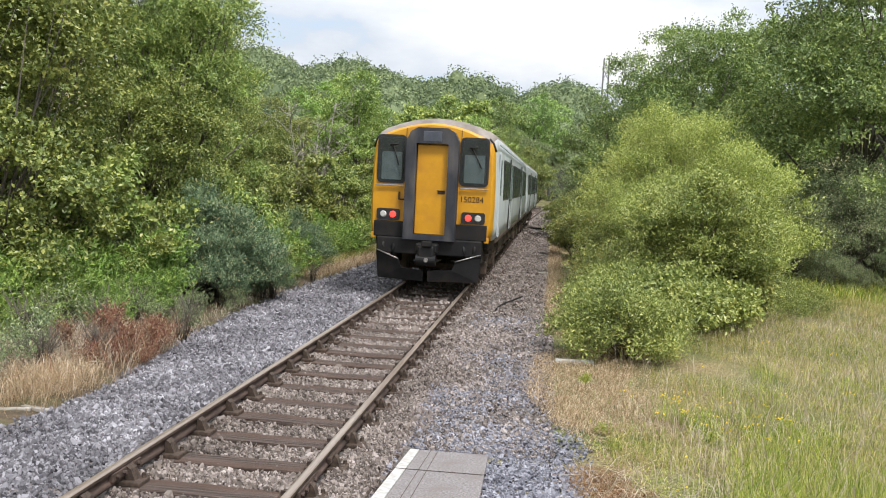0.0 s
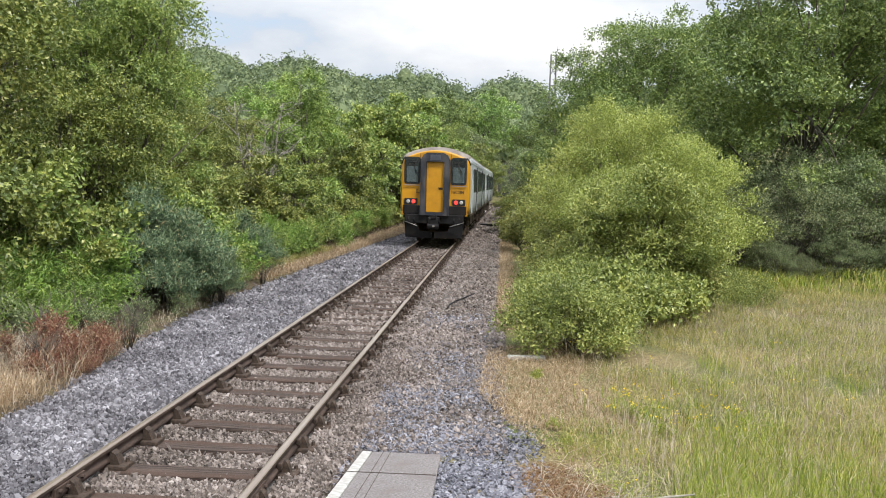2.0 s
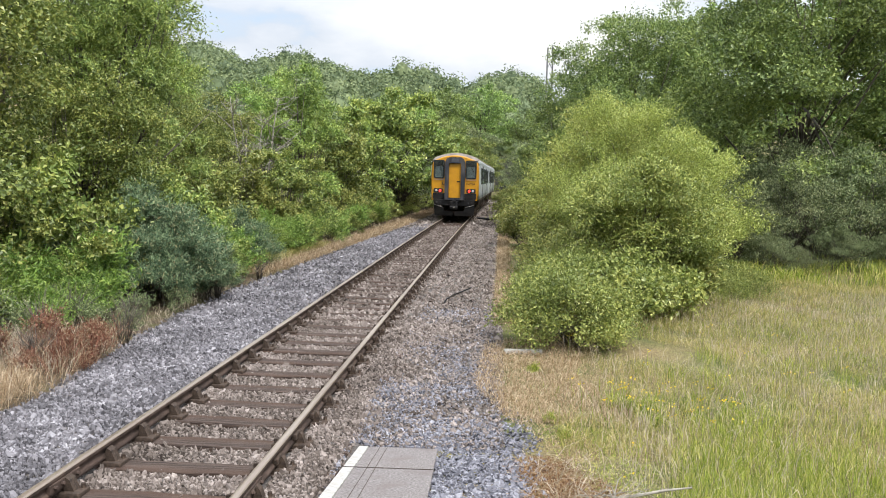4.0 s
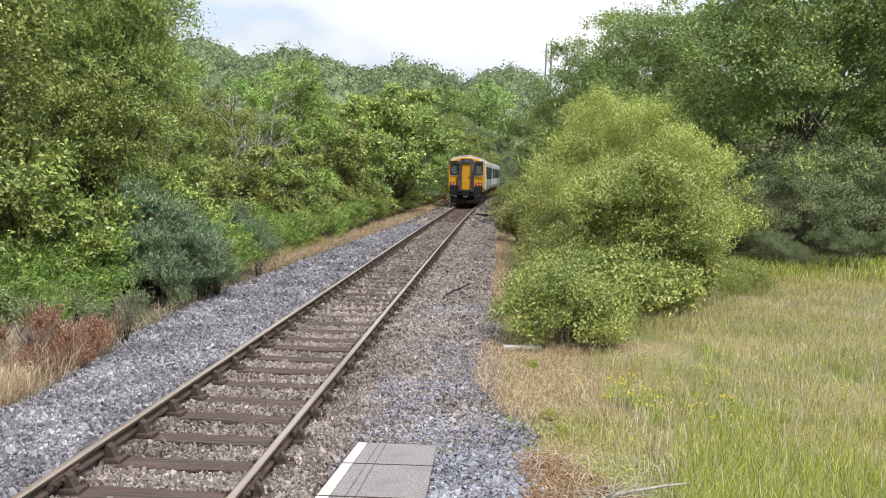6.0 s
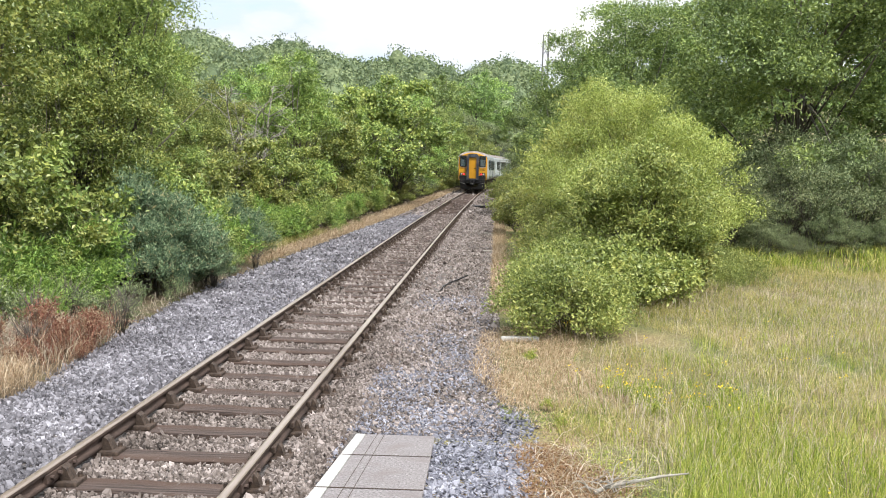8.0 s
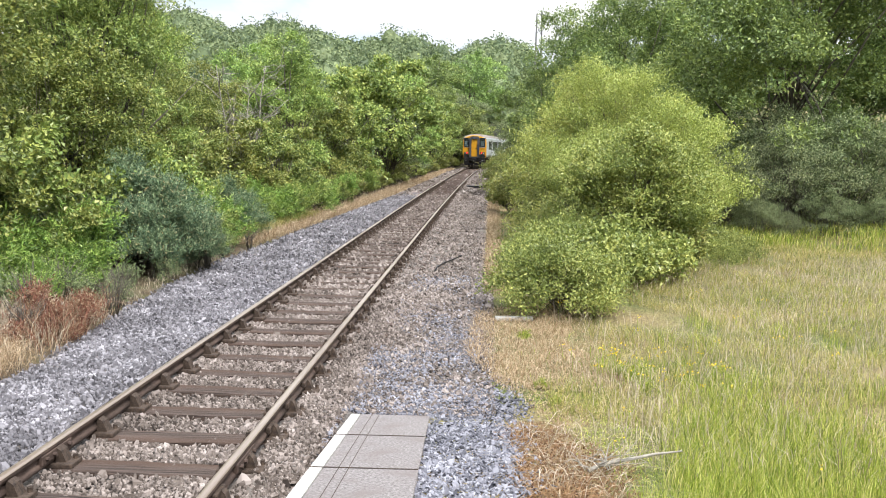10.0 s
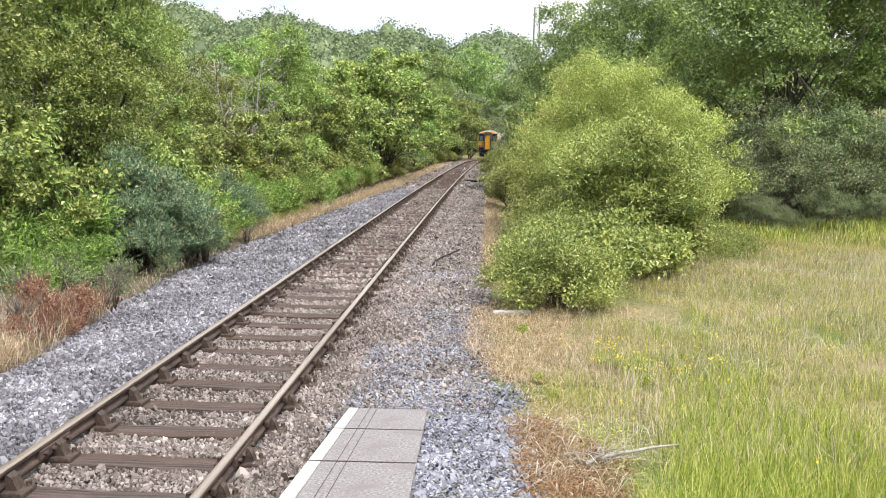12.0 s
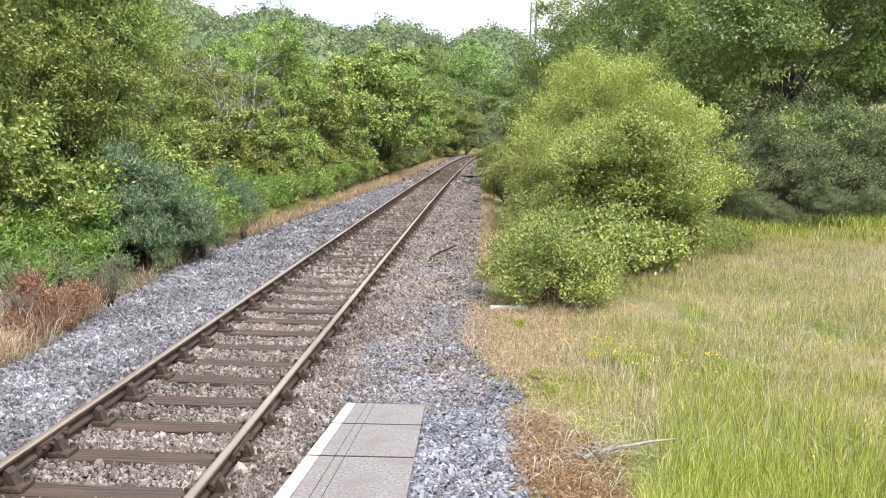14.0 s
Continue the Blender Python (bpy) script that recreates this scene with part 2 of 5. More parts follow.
def thing(name, bm, material, label, category, group="", kind=""):
    return tagged(new(name, mesh_of(name, bm, material)), label, category, group, kind)


def holder(name, label, category, group="", kind="", m=None):
    ob = tagged(new(name), label, category, group, kind)
    if m is not None:
        ob.matrix_basis = m
    return ob


def box(bm, c, s, bevel=0.0, m=None, mat=0):
    made = bmesh.ops.create_cube(bm, size=1, matrix=Matrix.LocRotScale(c, None, s))
    vs = made["verts"]
    if bevel:
        es = list({e for v in vs for e in v.link_edges})
        r = bmesh.ops.bevel(bm, geom=es, offset=bevel, segments=2, affect="EDGES", profile=0.5)
        vs = list({v for f in r["faces"] for v in f.verts} | {v for v in vs if v.is_valid})
    if m is not None:
        bmesh.ops.transform(bm, matrix=m, verts=vs)
    if mat:
        for f in {f for v in vs for f in v.link_faces}:
            f.material_index = mat
    return vs


def tube(bm, points, radii, sides=7, mat=0):
    """A tapered tube through points."""
    rings = []
    for i, p in enumerate(points):
        p = Vector(p)
        d = (Vector(points[min(i + 1, len(points) - 1)]) - Vector(points[max(i - 1, 0)])).normalized()
        u = d.orthogonal().normalized() if abs(d.z) > 0.999 else d.cross(Vector((0, 0, 1))).normalized()
        v = d.cross(u)
        r = radii[i] if isinstance(radii, (list, tuple)) else radii
        rings.append([bm.verts.new(p + (u * math.cos(a) + v * math.sin(a)) * r) for a in [2 * math.pi * k / sides for k in range(sides)]])
    for a, b in zip(rings, rings[1:]):
        for k in range(sides):
            f = bm.faces.new((a[k], a[(k + 1) % sides], b[(k + 1) % sides], b[k]))
            f.smooth, f.material_index = True, mat
    for ring, flip in ((rings[0], True), (rings[-1], False)):
        f = bm.faces.new(ring[::-1] if flip else ring)
        f.material_index = mat


def plate(bm, outline, depth, axis, at, bevel=0.0, mat=0):
    """A slab from a 2D outline; axis "y": outline is x, z and it reaches from at to at + depth; axis "x": outline is y, z."""
    def place(a, b, t):
        return (a, t, b) if axis == "y" else (t, a, b)
    lo = [bm.verts.new(place(a, b, at)) for a, b in outline]
    hi = [bm.verts.new(place(a, b, at + depth)) for a, b in outline]
    n = len(outline)
    fs = [bm.faces.new(lo), bm.faces.new(hi[::-1])]
    fs += [bm.faces.new((lo[(i + 1) % n], lo[i], hi[i], hi[(i + 1) % n])) for i in range(n)]
    for f in fs:
        f.material_index = mat
    bmesh.ops.recalc_face_normals(bm, faces=fs)
    return fs


def rounded(x0, x1, z0, z1, r, n=5):
    out = []
    for cx, cz, a0 in ((x1 - r, z1 - r, 0), (x0 + r, z1 - r, 90), (x0 + r, z0 + r, 180), (x1 - r, z0 + r, 270)):
        out += [(cx + r * math.cos(radians(a0 + 90 * k / n)), cz + r * math.sin(radians(a0 + 90 * k / n))) for k in range(n + 1)]
    return out


def quads_mesh(name, verts, faces, materials, smooth=False):
    """A mesh from arrays: verts (n, 3), faces (k, 3 or 4)."""
    me = bpy.data.meshes.new(name)
    k = faces.shape[1]
    me.vertices.add(len(verts))
    me.vertices.foreach_set("co", np.ascontiguousarray(verts, dtype=np.float32).ravel())
    me.loops.add(faces.size)
    me.loops.foreach_set("vertex_index", np.ascontiguousarray(faces, dtype=np.int32).ravel())
    me.polygons.add(len(faces))
    me.polygons.foreach_set("loop_start", np.arange(len(faces), dtype=np.int32) * k)
    me.polygons.foreach_set("loop_total", np.full(len(faces), k, dtype=np.int32))
    me.polygons.foreach_set("use_smooth", np.full(len(faces), smooth, dtype=bool))
    me.update(calc_edges=True)
    for m in (materials if isinstance(materials, (list, tuple)) else [materials]):
        me.materials.append(m)
    return me


# ---- plan ----
def track_x(y):
    """Where the track's centre line lies: straight, then bending to the right."""
    return max(0.0, y - 25) ** 2 / 6000 + max(0.0, y - 88) ** 2 / 500 if y < 160 else track_x(159.99) + (y - 160) * 0.33


def smooth(a, b, v):
    t = np.clip((v - a) / (b - a), 0, 1)
    return t * t * (3 - 2 * t)


TX = np.vectorize(track_x)


def ground_z(x, y):
    """Height of the ground: trackbed, meadow, banks and the wooded hills at the valley's end."""
    x, y = np.asarray(x, float), np.asarray(y, float)
    off = x - TX(np.clip(y, 0, 159))
    z = np.full(x.shape, -0.27)
    z = z + 0.9 * smooth(4.5, 16, -off) + 2.5 * smooth(20, 90, -off)
    z = z + 1.2 * smooth(10, 26, off) * smooth(16, 34, y) + 2.5 * smooth(24, 90, off)
    # fill beside the platform ramp
    rise = np.interp(y, [0.9, 7.93], [0.79, -0.275]) + 0.27
    z = z + np.maximum(0, rise) * smooth(1.5, 2.0, x) * (1 - smooth(2.8, 4.6, x))
    z = z + 0.05 * np.sin(x * 1.3 + 0.6 * y) * smooth(3.2, 5, np.abs(off)) + 0.03 * np.sin(3.1 * x - 2.2 * y) * smooth(3.2, 5, np.abs(off))
    r, az = np.hypot(x - 2.6, y), np.degrees(np.arctan2(x - 2.6, y))
    z = z + 33.5 * smooth(150, 385, r) + 6 * smooth(230, 430, r) * smooth(-8.5, -17, az) + 2.5 * np.sin(az * 0.9 + 1) * smooth(250, 380, r)
    return z


# ---- ground ----
def ground():
    near = np.arange(-14, 24.01, 0.5)
    xs = np.concatenate([-np.geomspace(1600, 15, 42), near, np.geomspace(25, 1600, 42)])
    ys = np.concatenate([-np.geomspace(600, 6, 16), np.arange(-5, 40.01, 0.5), np.geomspace(41, 1800, 90)])
    gx, gy = np.meshgrid(xs, ys)
    gz = ground_z(gx, gy)
    off = np.abs(gx - TX(np.clip(gy, 0, 159)))
    side = gx - TX(np.clip(gy, 0, 159))
    under = (side > left_edge(gy) - 0.15) & (side < 0) & (gy > 3)
    gz = np.where(((off < np.where(gy < 8.2, 1.6, 2.4)) | under) & (gy < 200), np.minimum(gz, -0.36), gz)
    v = np.stack([gx.ravel(), gy.ravel(), gz.ravel()], 1)
    n, k = len(xs), len(ys)
    i = (np.arange(k - 1)[:, None] * n + np.arange(n - 1)[None, :]).ravel()
    f = np.stack([i, i + 1, i + n + 1, i + n], 1)
    tagged(new("ground", quads_mesh("ground", v, f, M_GROUND, True)), "rough meadow ground with dry and green patches rising to hills", "ground", "", "structure")


def ballast_bed():
    ys = np.concatenate([np.arange(-8, 60, 1.0), np.arange(60, 200, 2.0)])
    prof = [(-3.7, -0.34), (-3.1, -0.29), (-2.3, -0.25), (-1.45, -0.165), (-0.85, -0.185), (-0.6, -0.235), (0, -0.25), (0.6, -0.235), (0.85, -0.185), (1.15, -0.19), (1.42, -0.268), (2.0, -0.268), (2.55, -0.264), (2.8, -0.33)]
    v = np.array([(track_x(y) + a, y, b) for y in ys for a, b in prof])
    n = len(prof)
    i = (np.arange(len(ys) - 1)[:, None] * n + np.arange(n - 1)[None, :]).ravel()
    f = np.stack([i, i + 1, i + n + 1, i + n], 1)
    tagged(new("trackbed", quads_mesh("trackbed", v, f, M_BED, True)), "gravel trackbed of dusty stone fines, coloured dark for the shade between stones", "trackbed", "", "structure")


STONE_V = np.array([(-1, -1, -1), (1, -1, -1), (1, 1, -1), (-1, 1, -1), (-0.8, -0.7, 1), (0.75, -0.8, 1), (0.7, 0.8, 1), (-0.75, 0.7, 1)]) * 0.42
STONE_F = np.array([(4, 5, 6, 7), (0, 1, 5, 4), (1, 2, 6, 5), (2, 3, 7, 6), (3, 0, 4, 7)])


def stones(name, centres, size, flat, material, label, rng):
    """Broken stones: six-sided blocky lumps with shifted corners, lying every way."""
    n = len(centres)
    v = STONE_V[None] * (1 + rng.uniform(-0.42, 0.30, (n, 8, 3))) + rng.uniform(-0.10, 0.10, (n, 8, 3))
    s = size * rng.lognormal(0, 0.33, (n, 1, 1)) * np.array([1.2, 0.85, flat])[None, None]
    v = v * s
    tilt = rng.normal(0, 0.5, (n, 2))
    v[:, :, 2] += v[:, :, 0] * tilt[:, :1] + v[:, :, 1] * tilt[:, 1:]
    a = rng.uniform(0, 2 * np.pi, (n, 1))
    x, y = v[:, :, 0] * np.cos(a) - v[:, :, 1] * np.sin(a), v[:, :, 0] * np.sin(a) + v[:, :, 1] * np.cos(a)
    v = np.stack([x, y, v[:, :, 2]], 2) + centres[:, None]
    f = (STONE_F[None] + 8 * np.arange(n)[:, None, None]).reshape(-1, 4)
    tagged(new(name, quads_mesh(name, v.reshape(-1, 3), f, material)), label, "gravel", "", "stuff")


def verge():
    """Strip of dark leaf litter under the lineside growth."""
    ys = np.concatenate([np.arange(3, 40, 0.5), np.arange(40, 130, 2.0)])
    offs = np.array([0.0, -0.4, -1.0, -2.0, -3.5, -5.5, -8.0])
    gx = TX(ys)[:, None] + left_edge(ys)[:, None] + 0.12 + offs[None] + 0.06 * np.sin(ys * 2.3)[:, None]
    gy = np.repeat(ys[:, None], len(offs), 1)
    gz = ground_z(gx, gy) + 0.03
    gz[:, 0] -= 0.09
    v = np.stack([gx.ravel(), gy.ravel(), gz.ravel()], 1)
    n = len(offs)
    i = (np.arange(len(ys) - 1)[:, None] * n + np.arange(n - 1)[None, :]).ravel()
    f = np.stack([i, i + n, i + n + 1, i + 1], 1)
    tagged(new("verge", quads_mesh("verge", v, f, M_SOIL, True)), "dark leaf litter and soil under the lineside bushes", "verge", "", "structure")


def bed_z(off):
    return np.interp(off, [-3.7, -3.1, -2.3, -1.45, -0.85, -0.6, 0, 0.6, 0.85, 1.15, 1.42, 2.75, 3.0], [-0.31, -0.285, -0.25, -0.165, -0.185, -0.235, -0.25, -0.235, -0.185, -0.19, -0.268, -0.262, -0.30])


def scatter(rng, n, x0, x1, y0, y1, power=1.0):
    """Points in a strip beside the track, thinning out with y; x runs from the centre line."""
    y = y0 + (y1 - y0) * rng.uniform(0, 1, n) ** power
    off = rng.uniform(x0, x1, n)
    return off, y


def left_edge(y):
    return np.interp(y, [4, 8.4, 9.4, 12, 15.8, 19.6, 30, 45, 80], [-2.6, -2.5, -2.45, -2.85, -3.25, -3.3, -2.85, -2.3, -2.1])


def ballast():
    rng = np.random.default_rng(4)
    sets = (("ballast", 58000, -3.6, -0.80, 5, 15, 1.0, 0.031, 0.9, M_STONE, "sharp pale grey crushed stone heaped beside the rail"),
            ("ballast", 24000, -3.6, -0.82, 14, 45, 1.2, 0.050, 0.9, M_STONE, "sharp pale grey crushed stone heaped beside the rail"),
            ("ballast", 34000, -0.72, 0.72, 4.5, 15, 1.0, 0.027, 0.8, M_STONE_BROWN, "rust-stained ballast stones between the timber sleepers"),
            ("ballast", 9500, -0.72, 0.72, 14, 45, 1.2, 0.054, 0.8, M_STONE_BROWN, "rust-stained ballast stones between the timber sleepers"),
            ("ballast", 30000, 0.8, 2.0, 4.5, 15, 1.0, 0.027, 0.85, M_STONE_BROWN, "rust-stained ballast stones outside the rail"),
            ("ballast", 21000, 0.8, 2.75, 13, 55, 1.25, 0.042, 0.65, M_STONE_BROWN, "rust-stained ballast stones outside the rail"),
            ("ballast", 11000, -2.9, 2.6, 42, 110, 1.15, 0.11, 0.6, M_STONE_BROWN, "dusty ballast stones far along the line"),
            ("slate_chippings", 40000, 1.25, 3.15, 4.3, 10.5, 1.0, 0.026, 0.32, M_SLATE, "blue-grey slate chippings spread beyond the ramp"),
            ("slate_chippings", 12000, 1.2, 2.8, 8.8, 17, 1.3, 0.028, 0.4, M_SLATE, "blue-grey slate chippings spread beyond the ramp"),
            ("fine_gravel", 9000, 1.5, 2.75, 8.0, 16, 1.1, 0.028, 0.5, M_STONE_BROWN, "fine brown gravel trodden into the path"))
    for name, n, x0, x1, y0, y1, power, size, flat, material, label in sets:
        off, y = scatter(rng, n, x0, x1, y0, y1, power)
        keep = off > left_edge(y) + rng.normal(0, 0.12, n)
        if x0 == -0.72:      # stones sink between the sleepers and seldom lie on them
            ph = ((y - SLEEPER_0) / SLEEPER_STEP + 0.5) % 1 - 0.5
            keep &= (np.abs(ph) > 0.19) | (rng.uniform(0, 1, n) < 0.03)
        if x0 == 0.8 and y0 < 5:
            keep &= (off < 1.3) | (y > 8.0)
            keep &= off < 1.25 + np.abs(rng.normal(0.2, 0.35, n))
        if name == "slate_chippings":
            keep &= ~((off > 1.28) & (off < np.interp(y, [4.3, 7.95], [2.23, 2.11])) & (y < 7.97))
            keep &= (y < 8.6) | (np.sin(3.1 * off + 1.7 * y) + np.sin(2.3 * y - 1.9 * off) > rng.normal(-0.3, 0.9, n))
            keep &= off < np.interp(y, [5, 6.8, 8.4, 10.5, 16], [2.90, 2.88, 3.0, 2.55, 2.55]) + rng.normal(0, 0.10, n)
        off, y = off[keep], y[keep]
        x = off + TX(y)
        z = np.maximum(np.where(off < 2.7, bed_z(off), -9), np.where(off > 1.6, ground_z(x, y), -9)) + rng.uniform(-0.015, 0.02, len(x))
        if x0 == -0.72:
            z += 0.02
        if y0 == 42:
            z -= np.where(np.abs(off) < 0.75, 0.045, 0.0)
        stones(name, np.stack([x, y, z], 1), size, flat, material, label, rng)


# ---- track ----
SLEEPER_0, SLEEPER_STEP = 4.88, 0.70


def heading(y):
    return math.atan2(track_x(y + 0.5) - track_x(y - 0.5), 1.0)


def rail(side, track):
    """Bullhead rail: round head, thin web, smaller round foot."""
    half = [(0.018, -0.148), (0.031, -0.143), (0.033, -0.118), (0.024, -0.106), (0.0095, -0.097), (0.0095, -0.060), (0.028, -0.048), (0.035, -0.040), (0.035, -0.012), (0.026, -0.002), (0.012, 0.0)]
    prof = half + [(-a, b) for a, b in half[::-1]]
    ys = list(np.arange(-8, 60, 2.0)) + list(np.arange(60, 180, 1.5))
    v, n = [], len(prof)
    for y in ys:
        h = heading(y)
        cx = track_x(y) + side * 0.752 * math.cos(h)
        cy = y - side * 0.752 * math.sin(h)
        v += [(cx + a * math.cos(h), cy - a * math.sin(h), b) for a, b in prof]
    i = (np.arange(len(ys) - 1)[:, None] * n + np.arange(n)[None, :]).ravel()
    j = (np.arange(len(ys) - 1)[:, None] * n + (np.arange(n) + 1)[None, :] % n).ravel()
    f = np.stack([i, j, j + n, i + n], 1)
    me = quads_mesh("rail", np.array(v), f, [M_RUST, M_RAILTOP])
    k = np.arange(len(f)) % n
    me.polygons.foreach_set("material_index", ((k >= 8) & (k <= 12)).astype(np.int32))
    me.polygons.foreach_set("use_smooth", np.ones(len(f), dtype=bool))
    ob = new("rail", me)
    ob.parent = track
    tagged(ob, "bullhead steel rail with a shiny head and rusty web")


def chair_mesh():
    """Cast iron chair: base, inner and outer jaw, oak key, two screws; the rail stands at x = 0."""
    bm = bmesh.new()
    box(bm, (0, 0, -0.172), (0.37, 0.19, 0.045), 0.012)
    plate(bm, [(0.034, -0.16), (0.125, -0.16), (0.085, -0.06), (0.045, -0.035), (0.034, -0.05)], 0.10, "y", -0.05)
    plate(bm, [(-0.012, -0.16), (-0.125, -0.16), (-0.095, -0.07), (-0.07, -0.045), (-0.055, -0.10)], 0.075, "y", -0.0375)
    box(bm, (-0.036, 0, -0.08), (0.042, 0.21, 0.055), 0.008)
    for x in (-0.15, 0.15):
        bmesh.ops.create_cone(bm, cap_ends=True, segments=6, radius1=0.022, radius2=0.018, depth=0.045, matrix=pose(x, 0.05 if x > 0 else -0.05, -0.135))
    return mesh_of("chair", bm, M_CHAIR)


def track():
    t = holder("railway_track", "single railway track of bullhead rails on weathered timber sleepers", "railway track", "", "structure")
    rail(-1, t)
    rail(1, t)
    meshes = []
    rng = random.Random(8)
    for k in range(4):
        bm = bmesh.new()
        box(bm, (0, 0, -0.255), (2.6, 0.255, 0.13), 0.014)
        bmesh.ops.subdivide_edges(bm, edges=[e for e in bm.edges if abs(e.verts[0].co.x - e.verts[1].co.x) > 1], cuts=14)
        for v in bm.verts:
            v.co.y += 0.010 * math.sin(v.co.x * (2 + k) + k) + rng.uniform(-0.005, 0.005)
            v.co.z += rng.uniform(-0.005, 0.005) - (0.02 if abs(v.co.x) > 1.15 else 0) * rng.random()
        meshes.append(mesh_of("sleeper", bm, M_SLEEPER))
    chair = chair_mesh()
    y = SLEEPER_0 - 18 * SLEEPER_STEP
    while y < 150:
        s = new("sleeper", meshes[rng.randrange(4)])
        s.parent = t
        s.matrix_basis = pose(track_x(y), y + rng.uniform(-0.03, 0.03), rng.uniform(-0.012, 0.004), 0, 0, -math.degrees(heading(y)) + rng.uniform(-1.2, 1.2) + (180 if rng.random() < 0.5 else 0))
        if 3 < y < 60:
            for side in (-1, 1):
                c = new("chair", chair)
                c.parent = s
                # the key sits outside each rail
                c.matrix_basis = pose(side * 0.752, 0, 0, 0, 0, 0 if side < 0 else 180)
        y += SLEEPER_STEP
    for jy in (6.24, 24.5, 42.8):
        for side in (-1, 1):
            bm = bmesh.new()
            for w in (-1, 1):
                box(bm, (side * 0.752 + w * 0.030, jy, -0.078), (0.036, 0.46, 0.070), 0.005)
                for b in (-0.17, -0.06, 0.06, 0.17):
                    bmesh.ops.create_cone(bm, cap_ends=True, segments=6, radius1=0.017, radius2=0.017, depth=0.03, matrix=pose(side * 0.752 + w * 0.060, jy + b, -0.075, 0, 90, 0))
            part("fishplate", bm, M_RUST, t, "bolted rusty fishplate joining two rails")


# ---- platform ramp ----
def ramp_z(y):
    return float(np.interp(y, [0.9, 7.93], [0.85, -0.245]))


def platform():
    p = holder("platform_ramp", "concrete slab platform ramp sloping down to the gravel with a worn white edge", "platform", "", "structure")
    bm = bmesh.new()
    prof = [(-12, -0.4), (7.2, -0.4), (7.4, -0.255), (0.9, 0.77), (-12, 0.78)]
    plate(bm, prof, 0.66, "x", 1.5)
    part("core", bm, M_BED, p, "rubble core under the slabs")
    ys = [7.93, 6.86, 5.65, 4.45, 3.25, 2.05, 0.9]
    slope = math.degrees(math.atan2(1.095, 7.03))
    for a, b in zip(ys, ys[1:]):
        c, ln = (a + b) / 2, (a - b) / math.cos(radians(slope)) - 0.022
        dx = (7.93 - c) * 0.034
        m = pose(1.345 + dx, c, ramp_z(c) + 0.002, -slope, 0, 1.9)
        bm = bmesh.new()
        box(bm, (0.43, 0, -0.028), (0.665, ln, 0.056), 0.006)
        s = part("coping_slab", bm, M_CONC, p)
        s.matrix_basis = m
        bm = bmesh.new()
        box(bm, (0.046, 0, -0.028), (0.092, ln, 0.06), 0.006)
        s = part("edge_strip", bm, M_WHITE, p, "worn white-painted slab edge")
        s.matrix_basis = m
        bm = bmesh.new()
        box(bm, (0.38, -ln / 2 - 0.006, 0.0005), (0.76, 0.017, 0.003))
        s = part("joint", bm, M_CHAIR, p, "dark ragged joint between slabs")
        s.matrix_basis = m
        for gx in (0.205, 0.275):
            bm = bmesh.new()
            box(bm, (gx, 0, 0.001), (0.005, ln, 0.003))
            s = part("groove", bm, M_CHAIR, p, "dark scored line along the slab")
            s.matrix_basis = m
    bm = bmesh.new()
    box(bm, (3.0, -5.5, 0.81), (2.8, 12.8, 0.08), 0.01)
    part("platform_top", bm, M_CONC, p, "pale concrete platform surface")


# ---- foliage ----
def unit(v):
    return v / np.maximum(np.linalg.norm(v, axis=1, keepdims=True), 1e-9)


def crown_points(rng, lobes, n, shell=0.45, gaps=0.35, clump=22):
    """Points and outward ways in a crown of lobes (x, y, z, rx, ry, rz): leafy domed sprays sit round each lobe, with gaps between."""
    lobes = np.array(lobes, float)
    m = max(3, n // clump)
    area = np.prod(lobes[:, 3:], 1) ** (2 / 3)
    pick = rng.choice(len(lobes), m, p=area / area.sum())
    d = unit(rng.normal(size=(m, 3)))
    d[:, 2] = np.where(d[:, 2] < -0.35, -d[:, 2], d[:, 2])
    r = np.where(rng.uniform(0, 1, m) < 0.28, rng.uniform(0.2, 0.8, m), rng.uniform(0.74, 1.04, m))
    c = lobes[pick, :3] + d * r[:, None] * lobes[pick, 3:]
    pr = lobes[pick, 3:].mean(1) * rng.uniform(0.18, 0.44, m) * (1.2 - 0.5 * gaps)
    e = unit(rng.normal(size=(m * clump, 3)))
    e[:, 2] = np.abs(e[:, 2]) - 0.22
    q = np.repeat(np.arange(m), clump)
    p = c[q] + e * (pr[q] * rng.uniform(0, 1, m * clump) ** shell)[:, None] * np.array([1, 1, 0.62])
    way = unit(e * 0.75 + d[q] * 0.55)
    ok = p[:, 2] > 0.03
    return p[ok], way[ok]


